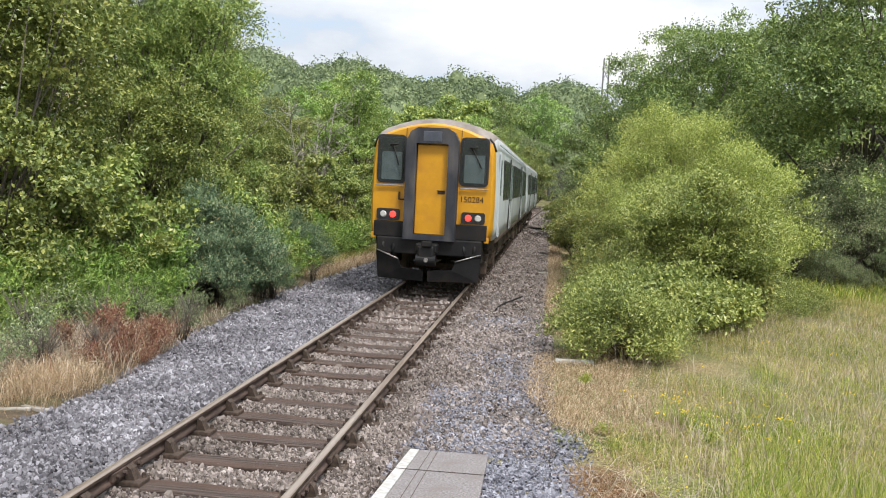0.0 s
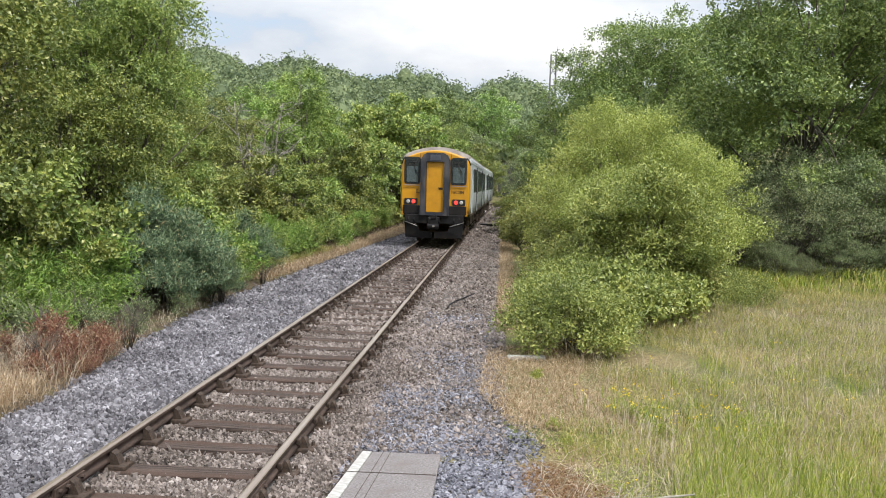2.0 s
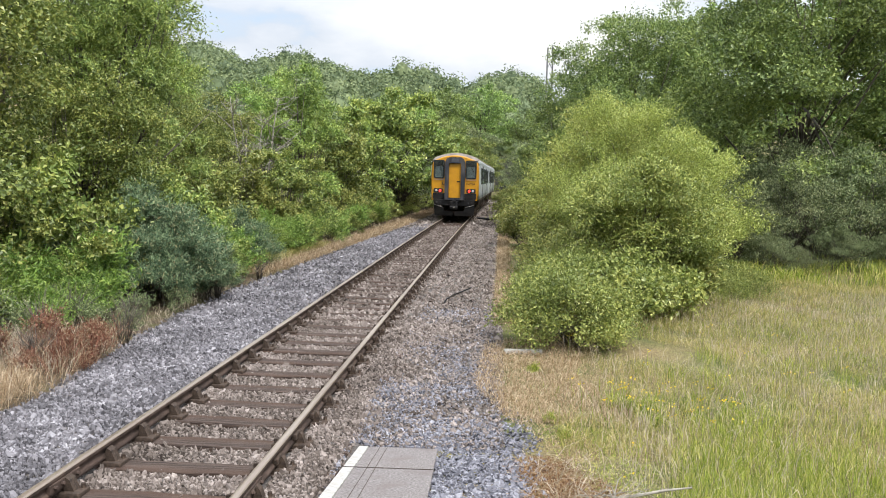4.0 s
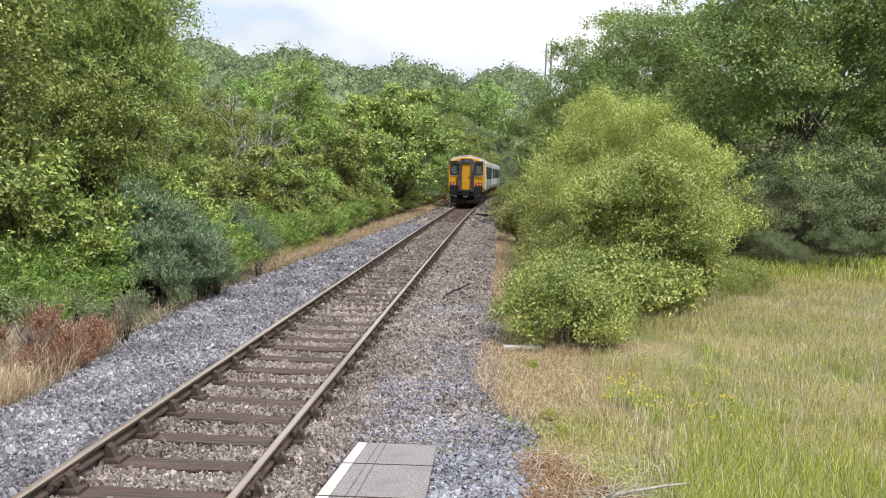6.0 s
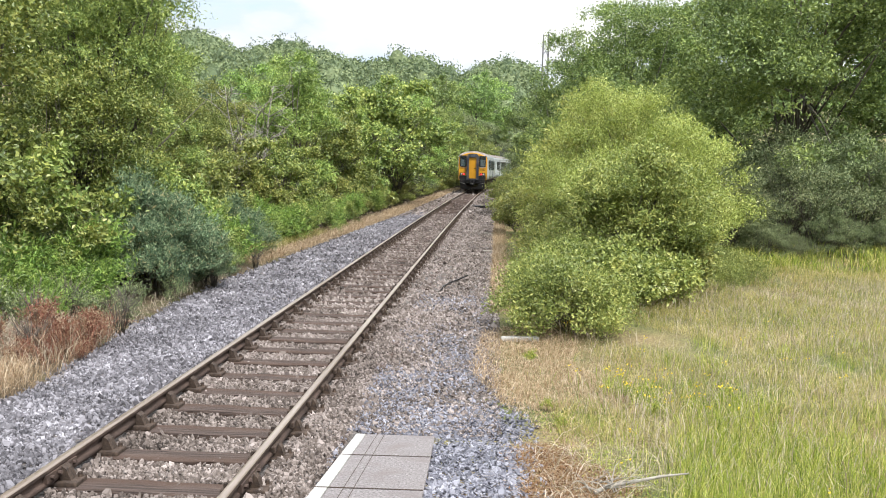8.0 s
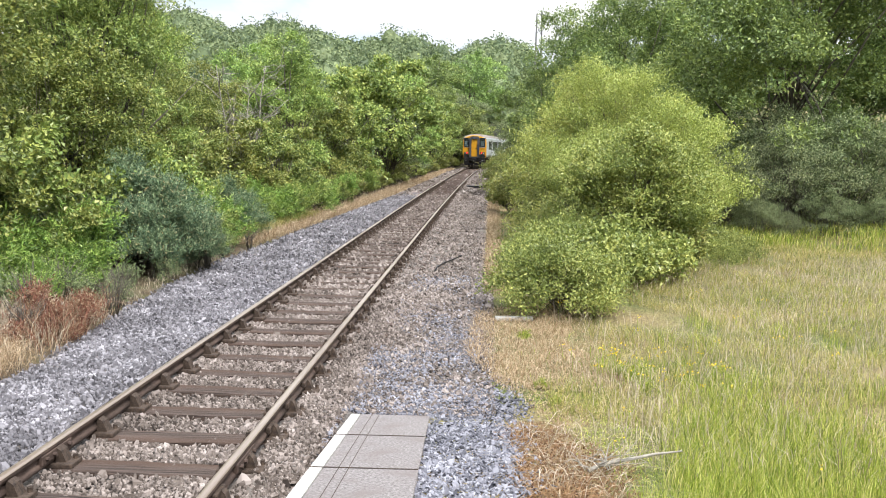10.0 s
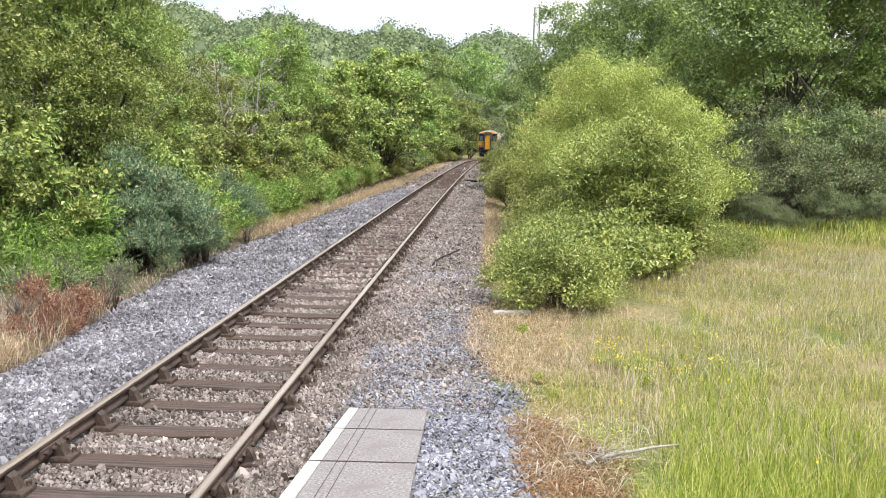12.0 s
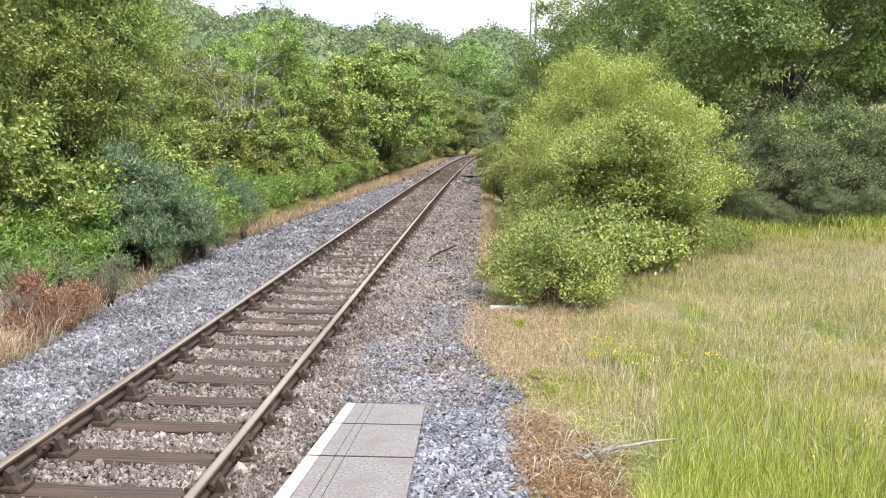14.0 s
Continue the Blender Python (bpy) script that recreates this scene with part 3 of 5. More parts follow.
def leaf_mesh(name, rng, p, d, per, length, leaf, width, up, spread, droop, material):
    """Shoots that start at p and run along d; each carries leaves: folded four-cornered blades."""
    n = len(p)
    way = unit(d * 0.8 + np.array([0, 0, up]) + rng.normal(0, 0.30, (n, 3)))
    t = rng.uniform(0, 1, (n, per))
    lens = length * rng.uniform(0.5, 1.3, (n, 1))
    b = p[:, None] + way[:, None] * (t * lens)[..., None] + rng.normal(0, spread, (n, per, 3))
    b[..., 2] -= droop * (t * lens) ** 2 * 1.5
    b = b.reshape(-1, 3)
    way = np.repeat(way, per, 0)
    k = len(b)
    ld = unit(way * 0.55 + rng.normal(0, 0.6, (k, 3)) - np.array([0, 0, droop]))
    nrm = unit(np.array([0, 0, 0.55]) + rng.normal(0, 0.52, (k, 3)) + 0.85 * np.repeat(d, per, 0))
    s = unit(np.cross(ld, nrm))
    nrm = np.cross(s, ld)
    size = rng.uniform(0.65, 1.25, (k, 1))
    L, W = leaf * size, width * size
    mid = b + ld * L * 0.48
    v = np.stack([b, mid + s * W * 0.5 + nrm * W * 0.18, b + ld * L - nrm * L * 0.12, mid - s * W * 0.5 + nrm * W * 0.18], 1).reshape(-1, 3)
    f = np.arange(4 * k).reshape(-1, 4)
    return quads_mesh(name, v, f, material)


def trunk_mesh(name, rng, lobes, base_r, stems, material):
    """Tapered stems from the ground with limbs that run out into the lobes."""
    bm = bmesh.new()
    for k in range(stems):
        a = rng.uniform(0, 6.28)
        foot = Vector((math.cos(a), math.sin(a), 0)) * (0.0 if stems == 1 else 0.25 * rng.uniform(0.4, 1.4))
        lobe = lobes[k % len(lobes)]
        top = Vector(lobe[:3]) + Vector((0, 0, lobe[5] * 0.6))
        pts = []
        for i in range(6):
            q = foot.lerp(top, i / 5)
            q += Vector((rng.normal(0, 0.1), rng.normal(0, 0.1), 0)) * (i > 0)
            pts.append(q)
        pts[0].z = -0.15
        tube(bm, pts, [base_r * (1 - 0.16 * i) for i in range(6)], 7)
        for lobe2 in lobes:
            st = pts[int(rng.integers(1, 4))]
            end = Vector(lobe2[:3]) + Vector((rng.normal(0, 0.4) * lobe2[3], rng.normal(0, 0.4) * lobe2[4], rng.uniform(0.0, 0.7) * lobe2[5]))
            midp = st.lerp(end, 0.5) + Vector((rng.normal(0, 0.15), rng.normal(0, 0.15), 0.15))
            tube(bm, [st, midp, end], [base_r * 0.38, base_r * 0.24, base_r * 0.07], 5)
    return mesh_of(name, bm, material)


def plant(name, seed, lobes, shoots, per, length, leaf, width, up, spread, droop, material, base_r, stems, label, category, shell=0.45, gaps=0.35, bark=None, group=""):
    rng = np.random.default_rng(seed)
    p, d = crown_points(rng, lobes, shoots, shell, gaps)
    t = holder(name, label, category, group)
    for nm, me in (("trunk" if category == "tree" else "stem", trunk_mesh("stems", rng, lobes, base_r, stems, bark or M_BARK)),
                   ("crown" if category == "tree" else "foliage", leaf_mesh("foliage", rng, p, d, per, length, leaf, width, up, spread, droop, material))):
        o = new(nm, me)
        o.parent = t
    return t


def lobes_tree(seed, h, w, n, low=0.3):
    """Lobes of a broad crown: big ones in the middle, small ones round the outside and at the top."""
    r = random.Random(seed)
    out = [(0, 0, h * (0.5 + low * 0.3), w * 0.30, w * 0.30, h * 0.30)]
    for k in range(n):
        a, q = 2 * math.pi * (k * 0.618 + r.uniform(-0.08, 0.08)), (k + 0.5) / n
        z = h * (low + (0.86 - low) * q) + r.uniform(-0.04, 0.04) * h
        rr = w * 0.36 * math.sqrt(max(0.06, 1 - ((q - 0.35) / 0.78) ** 2)) * r.uniform(0.75, 1.15)
        s = w * r.uniform(0.14, 0.225)
        out.append((rr * math.cos(a), rr * math.sin(a), z, s, s, s * r.uniform(0.7, 1.0)))
    return out


def put(ob, x, y, size=1.0, turn=0.0, sink=0.05, sx=1.0):
    ob.matrix_basis = pose(x, y, float(ground_z(x, y)) - sink, 0, 0, turn) @ Matrix.Diagonal((size * sx, size * sx, size, 1))
    return ob


def put_copy(ob, x, y, size=1.0, turn=0.0, sink=0.05, sx=1.0, label=""):
    c = copy_thing(ob, pose(0, 0, 0))
    put(c, x, y, size, turn, sink, sx)
    if label:
        tagged(c, label)
    return c


def woods():
    # Lineside trees. Each kind is built once and then repeated with its own size and turn; those far off have fewer, larger sprays.
    G, H = "lineside trees", "trees beyond the meadow"
    ash = plant("ash_tree", 11, lobes_tree(1, 10.5, 5.2, 24, 0.14), 5000, 11, 0.60, 0.118, 0.042, 0.15, 0.06, 0.35, M_ASH, 0.13, 2,
                "tall light green ash tree with feathery leaves beside the railway", "tree", 0.42, 0.5, group=G)
    ash_b = plant("ash_tree", 17, lobes_tree(7, 10.0, 4.6, 15, 0.16), 2100, 9, 0.6, 0.19, 0.075, 0.2, 0.08, 0.3, M_ASH, 0.12, 2,
                  "slender light green ash tree in the lineside wood", "tree", 0.42, 0.5, group=G)
    hazel = plant("hazel_tree", 12, lobes_tree(2, 7.0, 5.0, 18, 0.08), 4600, 9, 0.4, 0.092, 0.066, 0.1, 0.06, 0.15, M_HAZEL, 0.07, 4,
                  "many-stemmed hazel tree with broad yellow-green leaves", "tree", 0.42, 0.45, group=G)
    hazel_b = plant("hazel_tree", 18, lobes_tree(8, 7.0, 5.0, 13, 0.08), 1800, 9, 0.45, 0.17, 0.115, 0.15, 0.08, 0.15, M_HAZEL, 0.08, 3,
                    "dense hazel tree with yellow-green leaves by the line", "tree", 0.42, 0.4, group=G)
    oak = plant("oak_tree", 13, lobes_tree(3, 11.0, 8.5, 26, 0.08), 8200, 11, 0.45, 0.112, 0.066, 0.15, 0.08, 0.1, M_OAK, 0.13, 1,
                "spreading dark green broadleaf tree with dense rounded crown", "tree", 0.40, 0.4, group=H)
    oak_b = plant("oak_tree", 19, lobes_tree(9, 11.0, 8.5, 19, 0.08), 2100, 9, 0.6, 0.20, 0.13, 0.2, 0.12, 0.1, M_OAK, 0.22, 1,
                  "far broadleaf tree with a heavy rounded crown", "tree", 0.42, 0.4, group=H)
    shrub = plant("shrub", 14, lobes_tree(4, 2.8, 3.2, 11, 0.05), 620, 8, 0.38, 0.115, 0.07, 0.25, 0.07, 0.1, M_HAZEL, 0.025, 5,
                  "low bright green shrub filling the edge of the wood", "shrub", 0.42, 0.4, group="undergrowth")
    shrub_b = plant("shrub", 20, lobes_tree(10, 2.8, 3.2, 11, 0.05), 520, 9, 0.35, 0.13, 0.075, 0.25, 0.07, 0.1, M_SALLOW, 0.03, 4,
                    "far green shrub at the foot of the lineside trees", "shrub", 0.42, 0.4, group="undergrowth")
    herb = plant("willowherb", 15, [(0, 0, 0.35, 0.8, 0.8, 0.5), (0.5, 0.3, 0.4, 0.5, 0.5, 0.5), (-0.5, 0.2, 0.4, 0.5, 0.5, 0.6)], 380, 14, 0.9, 0.13, 0.03, 1.3, 0.015, 0.25, M_HERB, 0.008, 6,
                 "stand of tall bright green willowherb with narrow leaves", "wild plant", 0.8, 0.2, group="undergrowth")
    greyb = plant("sallow_tree", 16, lobes_tree(6, 8.5, 7.5, 18, 0.06), 1900, 9, 0.5, 0.19, 0.08, 0.2, 0.11, 0.1, M_GREY, 0.08, 3,
                  "rounded dull grey-green sallow tree by the bend", "tree", 0.40, 0.3, group=G)
    rng = random.Random(21)
    used = set()

    def place(src, x, y, s, label=""):
        if src in used:
            return put_copy(src, x, y, s, rng.uniform(0, 360), label=label)
        used.add(src)
        return put(src, x, y, s, rng.uniform(0, 360))

    fringe = plant("grey_sallow", 22, lobes_tree(12, 4.4, 4.6, 16, 0.05), 2100, 10, 0.42, 0.085, 0.036, 0.4, 0.06, 0.1, M_GREY, 0.04, 5,
                   "dull grey-green sallow at the far edge of the meadow", "bush", 0.45, 0.35, group="sallows beyond the meadow")
    for x, y, s in [(-8.7, 16.0, 1.0), (-7.3, 21.2, 0.9), (-11.5, 20.0, 1.2), (-9.9, 27.0, 0.9)]:
        place(ash, x, y, s)
    for x, y, s in [(-14.5, 26.0, 1.20), (-6.1, 36.0, 0.78), (-12.4, 34.0, 0.92), (-8.6, 39.0, 0.73), (-10.4, 47.0, 0.81), (-3.4, 66.0, 0.85), (-11.5, 58.0, 0.85), (-9.5, 76.0, 0.88), (-4.6, 82.0, 0.98), (-13, 70, 0.92), (-3.0, 99, 1.04), (-16, 45, 0.98)]:
        place(ash_b, x, y, s)
    for x, y, s in [(-6.9, 12.8, 0.95), (-6.7, 18.2, 0.70), (-7.3, 25.6, 0.66), (-8.3, 31.5, 0.80)]:
        place(hazel, x, y, s)
    for x, y, s in [(-4.9, 29.6, 0.55), (-5.4, 41.0, 0.81), (-5.5, 48.0, 1.00), (-3.9, 53.0, 1.24), (-6.6, 56.0, 1.07), (-4.2, 73.0, 1.04), (-7.4, 66.0, 1.10), (-3.6, 90.0, 1.16), (-1.6, 108.0, 1.22), (-5.5, 112.0, 1.34), (0.2, 121.0, 1.22)]:
        place(hazel_b, x, y, s)
    for x, y, s in [(13.3, 31.6, 1.18), (9.2, 43.0, 1.08), (19.6, 32.4, 1.12)]:
        place(oak, x, y, s)
    for x, y, s in [(17.5, 44.0, 1.20), (13.8, 47.0, 1.15), (24.0, 44.0, 1.20), (6.9, 50.0, 0.72), (6.9, 60.0, 0.80), (8.6, 74.0, 0.90), (13.0, 85.0, 1.00), (11.0, 100.0, 1.00), (17.0, 118.0, 1.10), (10.5, 118, 0.90), (-1.6, 176.0, 1.95), (-9.5, 166, 1.83), (8.0, 185, 1.50), (-17, 152, 1.65), (15, 170, 1.50),
                    (-14.0, 122, 1.28), (-22, 100, 1.10), (-21, 50, 1.10), (-22, 34, 1.22), (9.8, 36.0, 0.50)]:
        place(oak_b, x, y, s)
    for x, y, s in [(-0.8, 143.0, 1.22), (-4.8, 60.0, 0.76), (5.9, 43.5, 0.55), (5.5, 70.0, 0.70), (6.3, 84.0, 0.80), (-5.5, 138, 1.34), (8.0, 94, 0.80), (5.2, 152, 0.90)]:
        place(greyb, x, y, s)
    for x, y, s in [(9.9, 26.6, 0.72), (11.9, 26.9, 0.85), (13.9, 27.7, 0.98), (15.9, 28.0, 0.90), (17.9, 28.8, 1.05), (20.2, 29.6, 1.0), (12.8, 29.4, 1.1), (10.6, 29.6, 0.9)]:
        place(fringe, x, y, s).location.z -= 0.3
    for y in np.arange(10, 118, 2.6):
        for side in (-1, 1):
            if (side > 0 and y < 31) or (side < 0 and y < 13):
                continue
            for row in range(2 if y < 60 else 1):
                x = track_x(y) + side * ((5.6 if side < 0 else 4.45) + row * 1.3 + rng.uniform(-0.4, 0.4) - (0.012 * min(y, 90)))
                s = rng.uniform(0.55, 0.95) if row == 0 else rng.uniform(0.8, 1.15)
                place(shrub if y < 27 else shrub_b, float(x), float(y + rng.uniform(-0.8, 0.8)), s)
    for y in np.arange(24, 112, 2.3):
        x = track_x(y) + float(left_edge(y)) - 1.35 + rng.uniform(-0.35, 0.25)
        place(shrub if y < 40 else shrub_b, float(x), float(y + rng.uniform(-0.8, 0.8)), rng.uniform(0.34, 0.62))
    for x, y, s in [(-4.9, 18.9, 0.62), (-4.7, 20.2, 0.66), (-5.2, 14.0, 0.45), (-5.1, 16.4, 0.55), (-4.0, 19.6, 0.40)]:
        place(shrub, x, y, s)
    # hedge of low growth at the far edge of the meadow
    for k in range(9):
        place(fringe, 10.4 + k * 1.35 + rng.uniform(-0.3, 0.3), 25.2 + 0.42 * k + rng.uniform(-0.5, 0.5), rng.uniform(0.24, 0.42), "grey-green sallow along the far edge of the meadow").location.z -= 0.12
    for x, y, s in [(-5.6, 11.2, 0.8), (-5.0, 12.2, 0.7), (-6.3, 14.8, 1.1), (-5.6, 16.6, 0.95), (-5.5, 18.4, 1.1), (-5.0, 19.4, 1.0), (-4.9, 22.6, 0.9), (-4.5, 24.4, 0.9), (-4.5, 26.4, 1.0), (-4.2, 29.0, 0.9), (-4.0, 32, 0.9), (-3.9, 36, 0.9), (-3.7, 41, 0.9), (-4.3, 12.4, 0.5), (-4.7, 11.0, 0.55), (-5.0, 14.6, 0.95), (-4.9, 17.9, 1.1), (-4.4, 18.9, 1.0), (-4.3, 20.4, 0.9), (-4.5, 14.0, 0.7), (-5.4, 13.2, 0.9), (-3.75, 18.6, 0.6)]:
        place(herb, x, y, s)


def bare_tree():
    """A leafless pale tree: forked limbs that end in fine twigs."""
    rng = random.Random(23)
    t = holder("bare_tree", "leafless pale grey dead tree among the lineside trees", "tree", m=pose(-6.25, 30.0, float(ground_z(-6.25, 30.0))))
    bm = bmesh.new()
    limbs = bmesh.new()
    for k in range(4):
        a = k * 1.7 + 0.4
        top = Vector((0.9 * math.cos(a), 0.9 * math.sin(a), rng.uniform(4.2, 5.4)))
        pts = [Vector((0.12 * math.cos(a), 0.12 * math.sin(a), -0.1)).lerp(top, i / 5) + Vector((rng.gauss(0, 0.07), rng.gauss(0, 0.07), 0)) for i in range(6)]
        tube(bm, pts, [0.07, 0.06, 0.048, 0.036, 0.024, 0.012], 6)
        for j in range(17):
            i = rng.randrange(1, 5)
            st = pts[i].lerp(pts[i + 1], rng.random())
            b = rng.uniform(0, 6.28)
            ln = rng.uniform(0.5, 1.5)
            end = st + Vector((math.cos(b) * ln * 0.75, math.sin(b) * ln * 0.75, ln * rng.uniform(0.2, 0.8)))
            mid = st.lerp(end, 0.5) + Vector((rng.gauss(0, 0.08), rng.gauss(0, 0.08), rng.gauss(0, 0.06)))
            tube(limbs, [st, mid, end], [0.022, 0.015, 0.007], 5)
            for q in range(4):
                u = mid.lerp(end, rng.random())
                tube(limbs, [u, u + Vector((rng.gauss(0, 0.28), rng.gauss(0, 0.28), rng.uniform(-0.05, 0.4)))], [0.010, 0.005], 4)
    part("trunk", bm, M_DEADWOOD, t)
    part("branchwork", limbs, M_DEADWOOD, t)


def gorse():
    lb = [(0, 0, 0.75, 0.85, 0.8, 0.75), (0.55, 0.2, 0.6, 0.6, 0.6, 0.6), (-0.5, -0.1, 0.65, 0.6, 0.6, 0.65), (0.1, 0.3, 1.35, 0.55, 0.55, 0.55), (-0.2, -0.45, 0.5, 0.6, 0.5, 0.5)]
    g = plant("gorse_bush", 31, lb, 1700, 14, 0.30, 0.085, 0.017, 0.9, 0.018, 0.0, M_GORSE, 0.03, 5, "dense blue-green gorse bush beside the ballast", "shrub", 0.5, 0.35, group="gorse bushes")
    put(g, -3.75, 15.9, 0.98, 20)
    for x, y, s, a in ((-4.2, 22.2, 0.84, 140), (-5.85, 14.6, 0.76, 80), (-4.35, 16.7, 1.2, 200), (-3.35, 17.2, 0.60, 300)):
        put_copy(g, x, y, s, a)


def red_weeds():
    w = plant("dock_weed", 33, [(0, 0, 0.22, 0.28, 0.28, 0.22), (0.12, 0.08, 0.36, 0.16, 0.16, 0.2)], 120, 9, 0.3, 0.055, 0.022, 0.9, 0.03, 0.1, M_RED, 0.006, 5,
              "reddened dying weed with drooping leaves beside the ballast", "weed", 0.7, 0.2, bark=M_DEADTWIG, group="reddened weeds")
    put(w, -2.95, 11.1, 0.8, 0)
    for x, y, s, a in ((-3.2, 10.7, 0.9, 60), (-3.05, 11.7, 0.7, 130), (-3.5, 11.3, 1.0, 200), (-3.2, 10.0, 0.6, 250), (-2.7, 10.5, 0.45, 300), (-3.75, 10.5, 0.8, 170)):
        put_copy(w, x, y, s, a)
    g = plant("scrub_weed", 34, [(0, 0, 0.25, 0.35, 0.35, 0.25), (0.15, 0.1, 0.4, 0.2, 0.2, 0.25)], 150, 9, 0.32, 0.05, 0.02, 0.8, 0.03, 0.1, M_GREY, 0.006, 6,
              "dull grey-green weed tangled with dead stalks", "weed", 0.7, 0.2, bark=M_DEADTWIG, group="verge weeds")
    put(g, -4.0, 10.0, 1.0, 0)
    for x, y, s, a in ((-3.9, 9.2, 0.9, 60), (-4.4, 11.4, 1.1, 130), (-3.6, 12.6, 0.8, 200), (-3.2, 12.9, 0.6, 250), (-3.4, 13.6, 0.8, 300), (-3.3, 15.2, 0.6, 90), (-4.3, 14.2, 1.0, 170), (-3.55, 8.4, 0.7, 10), (-3.5, 19.3, 0.7, 40), (-3.6, 22.5, 0.8, 70)):
        put_copy(g, x, y, s, a)


def right_bushes():
    lobes = [(0, 0, 1.5, 1.9, 1.9, 1.5), (0.2, 0.2, 3.0, 1.35, 1.35, 1.25), (-1.2, 0.4, 2.5, 1.0, 1.0, 1.2), (1.35, 0.1, 2.1, 1.05, 1.05, 1.3), (-0.7, 1.0, 3.8, 0.8, 0.8, 0.8), (0.8, -0.7, 2.7, 0.9, 0.9, 0.9), (-1.5, -0.4, 1.4, 0.9, 0.9, 1.0), (1.7, -0.6, 1.1, 0.8, 0.8, 0.9), (-0.4, -1.1, 2.1, 0.9, 0.8, 0.8), (0.7, -1.3, 1.4, 0.9, 0.8, 0.8)]
    big = plant("willow_bush", 41, lobes, 5200, 15, 0.50, 0.072, 0.024, 0.9, 0.05, 0.05, M_WILLOW, 0.05, 6, "large rounded pale green willow bush at the meadow's edge", "bush", 0.36, 0.45)
    put(big, 6.15, 22.4, 1.02, 0)
    goat = plant("goat_willow", 45, [(0, 0, 1.9, 1.5, 1.5, 1.1), (0.9, -0.2, 1.6, 0.9, 0.9, 0.8), (-0.9, 0.1, 1.7, 0.9, 0.9, 0.8), (0.2, -0.5, 2.6, 0.9, 0.9, 0.6), (-0.5, -0.7, 1.2, 0.8, 0.7, 0.6), (0.7, -0.9, 1.1, 0.8, 0.7, 0.6), (1.5, -0.3, 0.9, 0.6, 0.6, 0.6)], 3000, 13, 0.4, 0.078, 0.038, 0.55, 0.05, 0.05, M_SALLOW, 0.045, 6, "yellow-green goat willow bush with a shaded foot", "bush", 0.34, 0.45)
    put(goat, 5.75, 18.3, 0.93, 0)
    big_b = plant("willow_bush", 43, lobes, 1500, 11, 0.7, 0.13, 0.05, 0.8, 0.07, 0.05, M_WILLOW, 0.05, 5, "pale grey-green willow bush behind the others", "bush", 0.36, 0.45)
    sal_lobes = [(0, 0, 0.55, 0.85, 0.8, 0.55), (0.65, 0.2, 0.5, 0.55, 0.55, 0.5), (-0.5, 0.2, 0.55, 0.5, 0.55, 0.55), (0.1, -0.25, 0.85, 0.5, 0.5, 0.4), (-0.3, -0.5, 0.4, 0.4, 0.4, 0.35), (0.5, -0.45, 0.45, 0.4, 0.4, 0.35)]
    sal = plant("sallow_bush", 42, sal_lobes, 1700, 12, 0.3, 0.056, 0.027, 0.5, 0.05, 0.05, M_SALLOW, 0.02, 6, "low leafy sallow bush in front of the willow", "bush", 0.42, 0.35, group="low bushes")
    put(sal, 3.70, 13.5, 1.05, 0, 0.26)
    dark = plant("bramble_bush", 44, sal_lobes, 1000, 11, 0.3, 0.085, 0.055, 0.3, 0.05, 0.1, M_SALLOW, 0.02, 6, "dark leafy bramble bush under the willow", "bush", 0.42, 0.35, group="low bushes")
    put(dark, 4.9, 15.9, 1.0, 70)
    for x, y, s, a in ((6.3, 17.9, 0.95, 130), (5.6, 17.0, 1.0, 10)):
        put_copy(dark, x, y, s, a)
    for x, y, s, a in ((4.15, 16.6, 1.05, 200), (4.55, 19.8, 1.3, 20), (4.7, 22.8, 1.35, 250), (4.3, 14.8, 0.7, 160), (8.3, 20.8, 0.8, 310), (7.5, 19.4, 0.7, 310)):
        put_copy(sal, x, y, s, a, 0.22)
    put(big_b, 6.0, 26.0, 1.06, 100)
    for x, y, s, a in ((6.2, 32.0, 1.1, 220), (8.0, 25.2, 0.85, 160), (6.3, 39.0, 1.1, 300), (4.9, 26.5, 0.6, 10), (4.85, 30.0, 0.6, 90)):
        put_copy(big_b, x, y, s, a)


